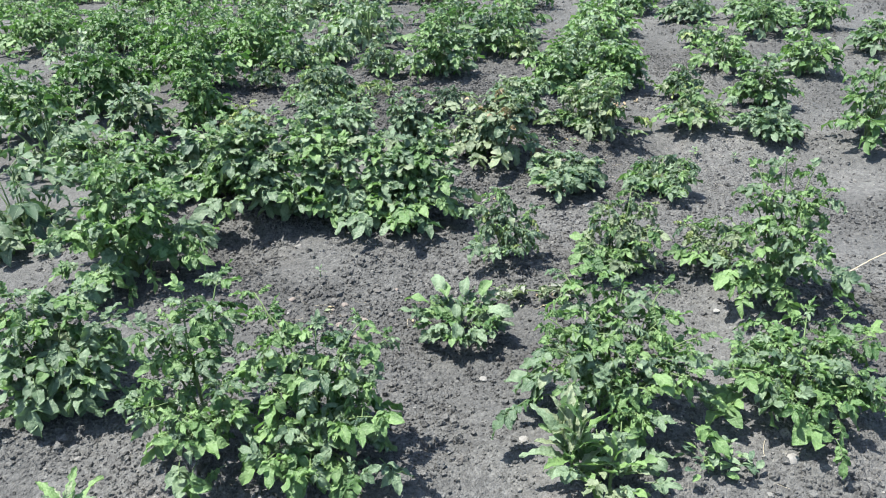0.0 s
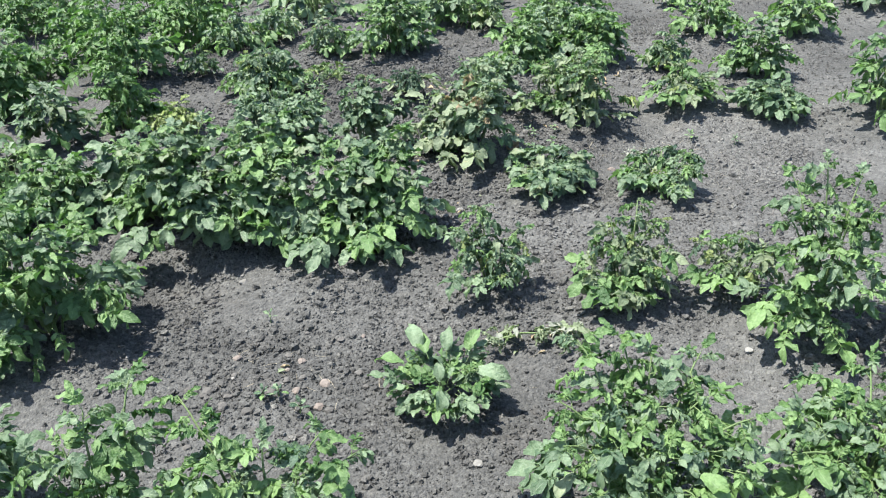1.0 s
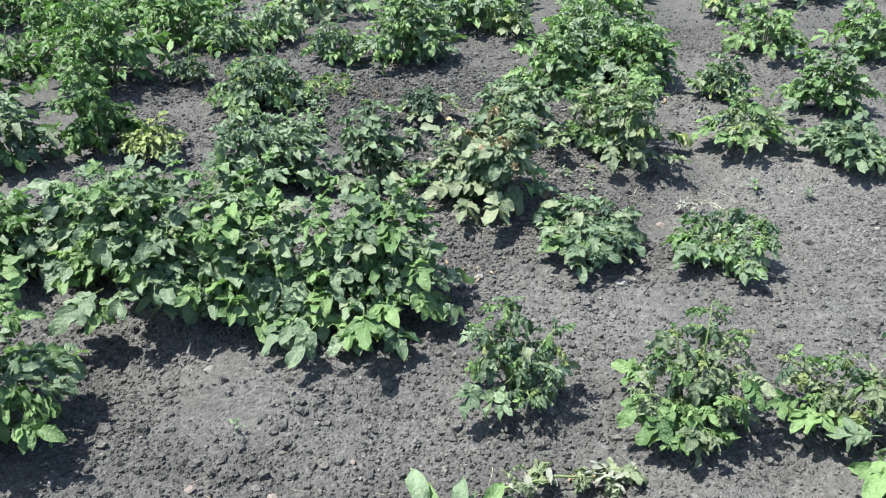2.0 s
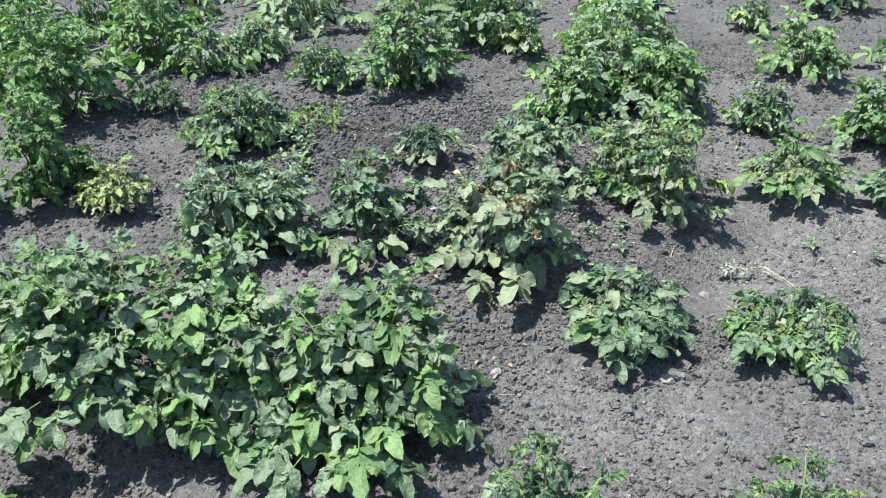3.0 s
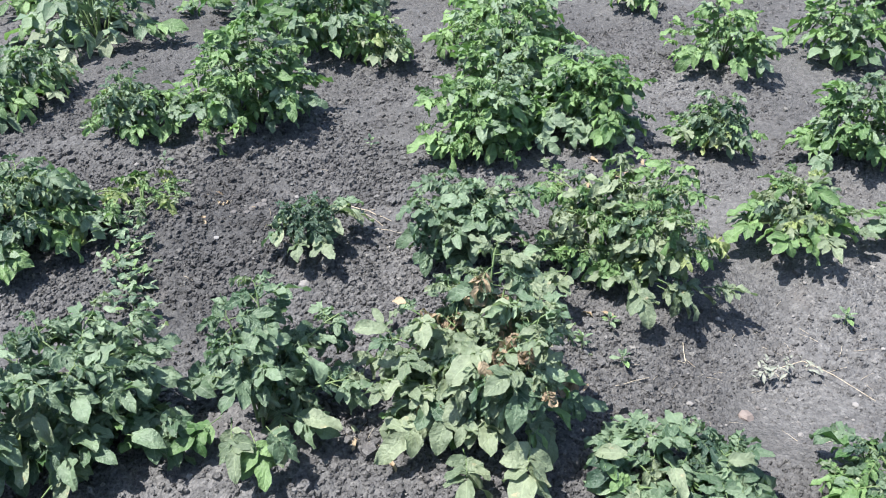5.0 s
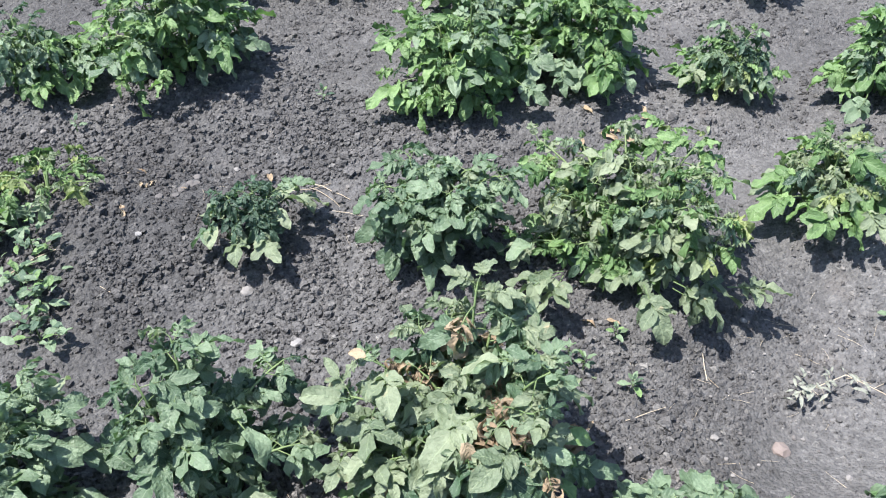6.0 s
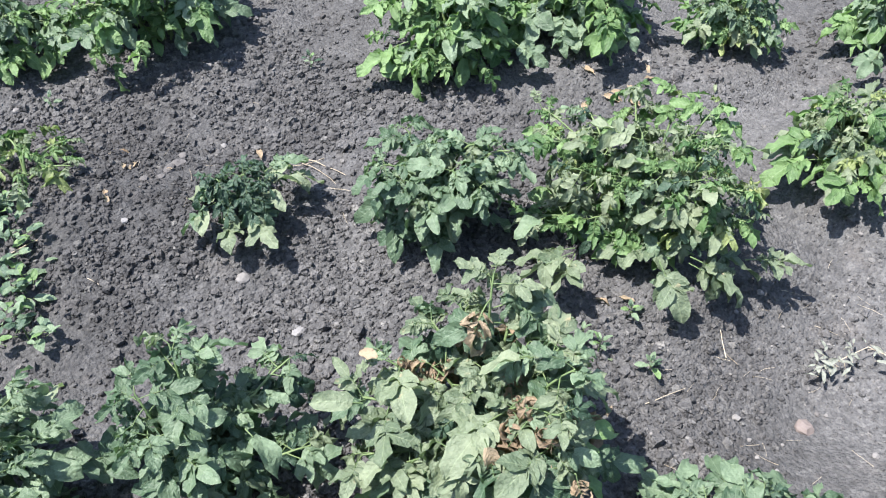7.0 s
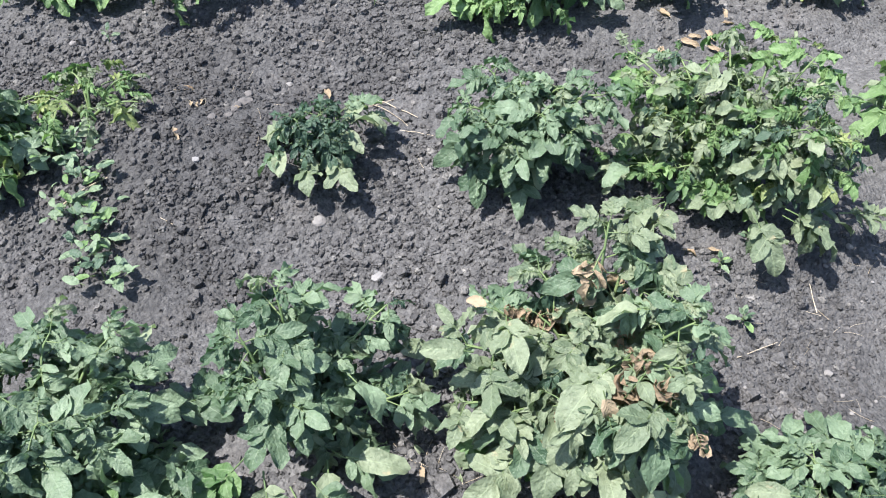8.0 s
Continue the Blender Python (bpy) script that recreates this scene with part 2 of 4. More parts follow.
# where the shoots of the nearer plants end: x, y and height, plant by plant
SHAPES = {}
SHAPES[-0.62, 1.80] = [
    (-0.58, 1.96, 0.43), (-0.66, 1.90, 0.41), (-0.69, 1.84, 0.37), (-0.76, 1.83, 0.36), (-0.56, 1.86, 0.38), (-0.61, 1.78, 0.30), (-0.70, 1.71, 0.27), (-0.53, 1.71, 0.26),
    (-0.74, 1.65, 0.23), (-0.62, 1.63, 0.21), (-0.50, 1.64, 0.21), (-0.60, 1.58, 0.18),
]
SHAPES[-0.32, 1.74] = [
    (-0.48, 1.93, 0.41), (-0.43, 1.86, 0.38), (-0.31, 1.84, 0.35), (-0.19, 1.85, 0.36), (-0.48, 1.81, 0.32), (-0.36, 1.79, 0.31), (-0.25, 1.78, 0.30), (-0.13, 1.82, 0.32),
    (-0.41, 1.71, 0.26), (-0.30, 1.71, 0.25), (-0.17, 1.72, 0.25), (-0.38, 1.62, 0.20), (-0.25, 1.63, 0.20), (-0.14, 1.64, 0.21), (-0.41, 1.55, 0.16), (-0.30, 1.53, 0.14),
    (-0.19, 1.52, 0.13),
]
SHAPES[-1.12, 2.00] = [
    (-1.20, 2.01, 0.24), (-1.07, 2.03, 0.26), (-0.94, 2.04, 0.26), (-1.17, 2.08, 0.30), (-1.04, 2.11, 0.32), (-1.18, 1.94, 0.17), (-1.07, 1.95, 0.18), (-0.96, 1.96, 0.19),
    (-1.13, 1.90, 0.11), (-0.95, 1.92, 0.15), (-1.24, 2.10, 0.32),
]
SHAPES[0.48, 1.88] = [
    (0.36, 2.06, 0.37), (0.46, 2.06, 0.36), (0.52, 2.03, 0.33), (0.63, 2.03, 0.33), (0.30, 1.94, 0.30), (0.41, 1.95, 0.30), (0.51, 1.92, 0.29), (0.62, 1.93, 0.29),
    (0.69, 1.88, 0.26), (0.29, 1.85, 0.26), (0.40, 1.84, 0.25), (0.50, 1.82, 0.24), (0.62, 1.83, 0.23), (0.34, 1.75, 0.21), (0.44, 1.75, 0.20), (0.54, 1.74, 0.19),
    (0.65, 1.78, 0.21), (0.50, 1.67, 0.15),
]
SHAPES[0.99, 1.90] = [
    (0.95, 2.12, 0.17), (1.10, 2.14, 0.17), (1.22, 2.14, 0.17), (0.85, 1.97, 0.18), (0.96, 1.98, 0.18), (1.09, 1.98, 0.17), (1.22, 2.00, 0.17), (0.78, 1.86, 0.17),
    (0.87, 1.84, 0.16), (0.99, 1.84, 0.16), (1.11, 1.84, 0.16), (0.91, 1.75, 0.13), (1.04, 1.75, 0.12), (1.15, 1.79, 0.14),
]
SHAPES[0.25, 2.88] = [
    (0.23, 2.95, 0.29), (0.16, 2.91, 0.24), (0.24, 2.90, 0.21), (0.35, 2.91, 0.22), (0.18, 2.86, 0.18), (0.27, 2.84, 0.19), (0.33, 2.82, 0.16), (0.27, 2.76, 0.12),
]
SHAPES[0.65, 2.74] = [
    (0.71, 2.84, 0.31), (0.62, 2.80, 0.27), (0.77, 2.78, 0.27), (0.58, 2.76, 0.22), (0.67, 2.73, 0.23), (0.77, 2.71, 0.21), (0.53, 2.71, 0.15), (0.65, 2.68, 0.14),
    (0.72, 2.66, 0.17), (0.59, 2.63, 0.09), (0.66, 2.61, 0.11),
]
SHAPES[0.99, 2.70] = [
    (0.89, 2.76, 0.18), (1.00, 2.72, 0.21), (1.06, 2.66, 0.19), (0.94, 2.68, 0.14), (1.02, 2.62, 0.14),
]
SHAPES[1.13, 2.48] = [
    (1.08, 2.63, 0.43), (1.17, 2.62, 0.46), (1.24, 2.56, 0.44), (1.04, 2.57, 0.35), (1.11, 2.53, 0.37), (1.19, 2.48, 0.37), (1.26, 2.47, 0.40), (1.04, 2.49, 0.27),
    (1.13, 2.44, 0.29), (1.21, 2.40, 0.29), (1.02, 2.43, 0.17), (1.09, 2.39, 0.17), (0.98, 2.40, 0.12), (1.10, 2.33, 0.11), (1.19, 2.33, 0.22),
]
SHAPES[-0.83, 3.47] = [
    (-0.93, 3.50, 0.41), (-0.82, 3.51, 0.41), (-0.74, 3.54, 0.42), (-0.94, 3.42, 0.37), (-0.83, 3.42, 0.36), (-0.73, 3.43, 0.36), (-0.91, 3.35, 0.32), (-0.81, 3.34, 0.30),
    (-0.71, 3.35, 0.30), (-0.81, 3.29, 0.24), (-0.72, 3.29, 0.23), (-0.73, 3.25, 0.19),
]
SHAPES[-0.53, 3.40] = [
    (-0.62, 3.53, 0.41), (-0.51, 3.53, 0.40), (-0.45, 3.56, 0.41), (-0.61, 3.43, 0.36), (-0.50, 3.42, 0.34), (-0.41, 3.40, 0.33), (-0.58, 3.35, 0.29), (-0.47, 3.34, 0.28),
    (-0.38, 3.35, 0.28), (-0.59, 3.30, 0.23), (-0.49, 3.28, 0.21), (-0.41, 3.27, 0.19), (-0.63, 3.24, 0.17), (-0.51, 3.20, 0.14),
]
SHAPES[-0.17, 3.26] = [
    (-0.30, 3.40, 0.32), (-0.19, 3.42, 0.32), (-0.07, 3.44, 0.33), (0.00, 3.47, 0.35), (-0.00, 3.39, 0.29), (-0.27, 3.33, 0.25), (-0.17, 3.34, 0.26), (-0.07, 3.33, 0.23),
    (0.02, 3.33, 0.22), (-0.33, 3.27, 0.18), (-0.22, 3.27, 0.18), (-0.13, 3.27, 0.16), (-0.04, 3.27, 0.17), (0.05, 3.26, 0.14), (-0.30, 3.21, 0.13), (-0.17, 3.20, 0.12),
    (-0.08, 3.21, 0.12), (-0.35, 3.16, 0.11), (-0.17, 3.14, 0.09), (-0.18, 3.09, 0.06),
]
SHAPES[0.57, 3.66] = [
    (0.48, 3.78, 0.12), (0.56, 3.77, 0.14), (0.65, 3.74, 0.14), (0.71, 3.68, 0.13), (0.49, 3.69, 0.09), (0.57, 3.65, 0.10), (0.65, 3.61, 0.11), (0.47, 3.61, 0.08),
    (0.56, 3.47, 0.12), (0.52, 3.53, 0.09), (0.66, 3.55, 0.13),
]
SHAPES[0.98, 3.50] = [
    (0.87, 3.58, 0.08), (0.94, 3.59, 0.14), (1.03, 3.58, 0.17), (1.11, 3.51, 0.17), (0.92, 3.50, 0.09), (1.00, 3.45, 0.11), (0.88, 3.44, 0.07), (1.01, 3.34, 0.10),
    (1.10, 3.42, 0.15),
]
SHAPES[-0.56, 4.22] = [
    (-0.70, 4.25, 0.30), (-0.60, 4.30, 0.29), (-0.50, 4.35, 0.26), (-0.42, 4.32, 0.24), (-0.69, 4.14, 0.29), (-0.62, 4.16, 0.27), (-0.53, 4.20, 0.25), (-0.44, 4.20, 0.22),
    (-0.41, 4.25, 0.19), (-0.72, 4.11, 0.20), (-0.65, 4.13, 0.16), (-0.58, 4.10, 0.11), (-0.52, 4.17, 0.14), (-0.46, 4.18, 0.10), (-0.44, 4.14, 0.07),
]
SHAPES[-0.18, 4.13] = [
    (-0.15, 4.24, 0.33), (-0.22, 4.20, 0.29), (-0.14, 4.20, 0.26), (-0.12, 4.17, 0.19), (-0.22, 4.14, 0.26), (-0.19, 4.11, 0.22), (-0.05, 4.20, 0.19), (0.02, 4.23, 0.21),
    (-0.06, 4.16, 0.11), (0.01, 4.11, 0.12), (-0.13, 4.10, 0.15),
]
SHAPES[0.28, 4.00] = [
    (0.35, 4.12, 0.39), (0.39, 4.10, 0.36), (0.30, 4.14, 0.32), (0.38, 4.04, 0.32), (0.25, 4.14, 0.30), (0.40, 3.99, 0.33), (0.16, 4.12, 0.27), (0.23, 4.09, 0.25),
    (0.30, 4.04, 0.28), (0.40, 3.94, 0.34), (0.11, 4.10, 0.22), (0.18, 4.05, 0.21), (0.24, 4.00, 0.23), (0.31, 3.95, 0.28), (0.35, 3.89, 0.32), (0.08, 4.03, 0.17),
    (0.14, 3.99, 0.17), (0.20, 3.94, 0.23), (0.25, 3.90, 0.26), (0.33, 3.86, 0.27), (0.35, 3.83, 0.25), (0.12, 3.98, 0.09), (0.18, 3.93, 0.16), (0.24, 3.89, 0.15),
]
SHAPES[0.82, 4.38] = [
    (0.89, 4.57, 0.29), (0.96, 4.50, 0.30), (0.98, 4.40, 0.33), (0.80, 4.61, 0.24), (0.73, 4.68, 0.21), (0.70, 4.58, 0.22), (0.77, 4.51, 0.23), (0.84, 4.45, 0.27),
    (0.91, 4.38, 0.29), (0.92, 4.29, 0.33), (0.69, 4.47, 0.21), (0.76, 4.40, 0.22), (0.82, 4.34, 0.25), (0.88, 4.27, 0.27), (0.91, 4.21, 0.28), (0.60, 4.49, 0.09),
    (0.70, 4.40, 0.12), (0.76, 4.35, 0.10), (0.79, 4.30, 0.09), (0.85, 4.26, 0.14), (0.88, 4.22, 0.20), (0.93, 4.20, 0.20),
]
SHAPES[0.46, 4.62] = [
    (0.41, 4.70, 0.24), (0.33, 4.62, 0.23), (0.45, 4.62, 0.25), (0.52, 4.58, 0.25), (0.35, 4.57, 0.22), (0.38, 4.52, 0.20), (0.45, 4.52, 0.24), (0.49, 4.48, 0.22),
    (0.34, 4.57, 0.10), (0.43, 4.55, 0.08), (0.57, 4.52, 0.26),
]
SHAPES[0.05, 4.78] = [
    (-0.00, 4.79, 0.16), (0.06, 4.79, 0.15), (0.09, 4.77, 0.14), (0.01, 4.75, 0.12), (0.05, 4.74, 0.12),
]
SHAPES[-0.42, 5.12] = [
    (-0.55, 5.17, 0.07), (-0.44, 5.23, 0.09), (-0.40, 5.18, 0.08), (-0.49, 5.13, 0.08), (-0.40, 5.07, 0.07), (-0.29, 5.16, 0.06), (-0.30, 5.06, 0.05),
]
BUMPS = [(0.95, 4.00, -0.055, 0.30), (-0.88, 3.10, -0.085, 0.24), (-0.25, 4.92, 0.06, 0.22), (0.10, 2.60, -0.02, 0.30), (1.45, 3.70, -0.02, 0.40), (0.30, 3.45, -0.03, 0.25), (0.62, 3.65, -0.035, 0.25)]


# ---- ground ----
def lattice(ix, iy, seed):
    h = (ix.astype(np.int64) * 374761393 + iy.astype(np.int64) * 668265263 + seed * 1442695041) & 0x7FFFFFFF
    h = ((h ^ (h >> 13)) * 1274126177) & 0x7FFFFFFF
    return ((h ^ (h >> 16)) & 0xFFFF) / 65535.0


def value_noise(x, y, seed):
    ix, iy = np.floor(x), np.floor(y)
    fx, fy = x - ix, y - iy
    fx, fy = fx * fx * (3 - 2 * fx), fy * fy * (3 - 2 * fy)
    a, b = lattice(ix, iy, seed), lattice(ix + 1, iy, seed)
    c, d = lattice(ix, iy + 1, seed), lattice(ix + 1, iy + 1, seed)
    return (a * (1 - fx) + b * fx) * (1 - fy) + (c * (1 - fx) + d * fx) * fy - 0.5


def lumps(x, y, cell, seed):
    """Rounded crumbs on a jittered grid, 0 to 1 high."""
    u, v = x / cell, y / cell
    iu, iv = np.floor(u), np.floor(v)
    best = np.zeros_like(u)
    for du in (-1, 0, 1):
        for dv in (-1, 0, 1):
            cu, cv = iu + du, iv + dv
            px, py = cu + lattice(cu, cv, seed), cv + lattice(cu, cv, seed + 1)
            size = 0.35 + 0.5 * lattice(cu, cv, seed + 2) ** 1.5
            d2 = ((u - px) ** 2 + (v - py) ** 2) / (size * size)
            best = np.maximum(best, size * np.sqrt(np.clip(1 - d2, 0, 1)))
    return best


def lie(x, y):
    """The smooth lie of the land: hilled-up plants, hollows and gentle waves."""
    x, y = np.asarray(x, float), np.asarray(y, float)
    hill = np.zeros(np.broadcast(x, y).shape)
    for px, py, r, h, _ in PLANTS:
        hill = np.maximum(hill, 0.05 * np.exp(-((x - px) ** 2 + (y - py) ** 2) / (r + 0.10) ** 2))
    for px, py, h, r in BUMPS:
        hill = hill + h * np.exp(-((x - px) ** 2 + (y - py) ** 2) / r ** 2)
    return hill + 0.035 * value_noise(x * 1.6, y * 1.6, 5) + 0.022 * value_noise(x * 4.3, y * 4.3, 6)


def roughness(x, y):
    """Loose crumbs where the hoe went, trodden and fine in the lane."""
    lane = 0.36 * np.exp(-((x - 1.15 - 0.25 * (y - 4)) / 0.42) ** 2) + 0.74 * np.exp(-((x - 0.78) / 0.40) ** 2 - ((y - 3.87) / 0.31) ** 2)
    # this patch also darkens the soil colour, standing in for shade between clods
    hoed = np.exp(-((x + 0.35) / 1.0) ** 2 - ((y - 5.45) / 0.65) ** 2)
    dug = np.exp(-((x + 0.05) / 0.55) ** 2 - ((y - 3.68) / 0.30) ** 2) + np.exp(-((x - 0.1) / 0.8) ** 2 - ((y - 2.35) / 0.45) ** 2)
    looser_far = 0.36 / (1 + np.exp(-(y - 4.9) / 0.35)) - 0.08 / (1 + np.exp((y - 3.2) / 0.3))
    return np.clip(0.85 + 0.9 * value_noise(x * 1.3 + 9, y * 1.3, 7) - 0.65 * lane + 0.45 * hoed + 0.50 * dug + looser_far, 0.18, 1.6)


def steps(first, last, pitch, far, count):
    inner = np.arange(first, last + pitch / 2, pitch)
    growth = np.linspace(0, 1, count + 1)[1:]
    out = pitch * 3.2 * np.arange(1, count + 1) + far * growth ** 7
    return np.concatenate([(first - out)[::-1], inner, last + out])


def mesh_of(name, verts, faces, mats=(), smooth=False):
    verts, faces = np.asarray(verts, np.float32), np.asarray(faces, np.int32)
    n, k = faces.shape
    me = bpy.data.meshes.new(name)
    me.vertices.add(len(verts))
    me.vertices.foreach_set("co", verts.ravel())
    me.loops.add(n * k)
    me.loops.foreach_set("vertex_index", faces.ravel())
    me.polygons.add(n)
    me.polygons.foreach_set("loop_start", np.arange(0, n * k, k, dtype=np.int32))
    me.polygons.foreach_set("use_smooth", np.full(n, smooth))
    me.update(calc_edges=True)
    me.validate()
    for m in mats:
        me.materials.append(m)
    return me


def surface(X, Y):
    """The lie of the land with its crumbs."""
    near = np.exp(-np.maximum(0, np.hypot(np.maximum(0, np.abs(X - 0.25) - 2.0), np.maximum(0, np.abs(Y - 3.6) - 2.6)) - 0.5) / 4)
    k = roughness(X, Y) * near
    outside = np.hypot(np.maximum(0, np.abs(X - 0.20) - 1.55), np.maximum(0, np.abs(Y - 3.675) - 2.225))
    fine = np.clip(1 - outside / 0.12, 0, 1)
    wx, wy = X + 0.014 * value_noise(X * 30, Y * 30, 31), Y + 0.014 * value_noise(X * 30, Y * 30, 32)
    coarse = lumps(wx, wy, 0.058, 11) * (lattice(np.floor(wx / 0.058), np.floor(wy / 0.058), 3) > 0.62)
    cloddy = np.clip(0.55 + 1.6 * value_noise(X * 3.7, Y * 3.7, 17), 0.12, 1.2)
    return lie(X, Y) * near + k * fine * (cloddy * (0.0045 * coarse + 0.003 * lumps(wx, wy, 0.026, 21))
        + 0.004 * value_noise(X * 40, Y * 40, 12)) + near * 0.016 * value_noise(X * 9, Y * 9, 13) - 0.007


def build_ground():
    xs, ys = steps(-1.35, 1.75, 0.012, 260, 58), steps(1.45, 5.9, 0.012, 260, 58)
    X, Y = np.meshgrid(xs, ys)
    Z = surface(X, Y)
    nx, ny = len(xs), len(ys)
    i = np.arange(nx * ny).reshape(ny, nx)
    quads = np.stack([i[:-1, :-1], i[:-1, 1:], i[1:, 1:], i[1:, :-1]], -1).reshape(-1, 4)
    ob = new("ground", mesh_of("ground", np.stack([X, Y, Z], -1).reshape(-1, 3), quads, [SOIL], True))
    return tagged(ob, "dry dark grey crumbly garden soil, hilled up round the plants", "soil", kind="structure")


def mark_loose(me):
    """Keeps on the mesh how loose the soil is at each place, for its tone and painted shade."""
    co = np.empty(len(me.vertices) * 3, np.float32)
    me.vertices.foreach_get("co", co)
    co = co.reshape(-1, 3).astype(float)
    me.attributes.new("loose", "FLOAT", "POINT").data.foreach_set("value", roughness(co[:, 0], co[:, 1]).astype(np.float32))


mark_loose(build_ground().data)

GOLD = math.pi * (3 - math.sqrt(5))


# half a crumb: a rough ring in the soil and a top
HALF_V = np.array([(math.cos(k * 1.2566), math.sin(k * 1.2566), -0.35) for k in range(5)] + [(0.12, 0.0, 0.75)])
HALF_F = np.array([(k, (k + 1) % 5, 5) for k in range(5)])
# a clod: the ring, a narrower ring above it and a flat top
RINGS = [(math.cos(k * 1.2566), math.sin(k * 1.2566), -0.4) for k in range(5)] + [(0.72 * math.cos(k * 1.2566 + 0.5), 0.72 * math.sin(k * 1.2566 + 0.5), 0.55) for k in range(5)]
CLOD_V = np.array(RINGS)
CLOD_F = np.array([(k, (k + 1) % 5, 5 + k) for k in range(5)] + [((k + 1) % 5, 5 + (k + 1) % 5, 5 + k) for k in range(5)] + [(5, 6, 7), (5, 7, 8), (5, 8, 9)])


def crumbs(rng, count, area, size, spread, solid, faces_of):
    x0, x1, y0, y1 = area
    x, y = rng.uniform(x0, x1, count * 3), rng.uniform(y0, y1, count * 3)
    cloddy = np.clip(0.62 + 1.5 * value_noise(x * 3.7, y * 3.7, 17) + 0.9 * value_noise(x * 11, y * 11, 18), 0.08, 1.2)
    keep = rng.uniform(0.02, 0.9, count * 3) < roughness(x, y) * cloddy
    x, y = x[keep][:count], y[keep][:count]
    n, k = len(x), len(solid)
    r = size * np.exp(rng.normal(0, spread, n))
    base = (solid[None] * (1 + 0.17 * rng.standard_normal((64, k, 1))))[rng.integers(0, 64, n)]
    base = base * rng.uniform(0.7, 1.3, (n, 1, 3)) * r[:, None, None]
    a, tip = rng.uniform(0, 2 * np.pi, n)[:, None], rng.uniform(-0.45, 0.45, n)[:, None]
    bx, bz = base[..., 0] * np.cos(tip) - base[..., 2] * np.sin(tip), base[..., 0] * np.sin(tip) + base[..., 2] * np.cos(tip)
    bx, by = bx * np.cos(a) - base[..., 1] * np.sin(a), bx * np.sin(a) + base[..., 1] * np.cos(a)
    z = surface(x, y) + r * 0.25
    verts = np.stack([bx + x[:, None], by + y[:, None], bz + z[:, None]], -1).reshape(-1, 3)
    return verts, (faces_of[None] + (np.arange(n) * k)[:, None, None]).reshape(-1, 3)


def build_crumbs():
    rng = np.random.default_rng(4)
    for name, count, area, size, spread, solid, faces_of, label in (
            ("soil_crumbs", 98000, (-1.6, 1.9, 1.4, 6.2), 0.0036, 0.42, HALF_V, HALF_F, "fine loose crumbs of dry dark grey soil"),
            ("soil_crumbs", 12000, (0.5, 1.75, 3.5, 4.35), 0.0030, 0.45, HALF_V, HALF_F, "fine trodden crumbs of grey soil in the lane"),
            ("soil_clods", 12000, (-3.2, 4.2, 5.5, 9.6), 0.0090, 0.40, HALF_V, HALF_F, "dry clods of dark grey soil between far rows"),
            ("soil_clods", 6000, (1.7, 3.6, 2.0, 5.4), 0.0060, 0.38, HALF_V, HALF_F, "dry clods of dark grey soil beside the lane"),
            ("soil_clods", 17000, (-1.6, 2.0, 1.4, 5.8), 0.0063, 0.42, CLOD_V, CLOD_F, "small dry clods of dark grey soil"),
            ("soil_clods", 12000, (-0.9, 0.75, 3.42, 5.45), 0.0050, 0.46, CLOD_V, CLOD_F, "hoed up dry clods of dark grey soil")):
        ob = new(name, mesh_of(name, *crumbs(rng, count, area, size, spread, solid, faces_of), [CLOD]))
        mark_loose(ob.data)
        tagged(ob, label, "soil", kind="stuff")


build_crumbs()


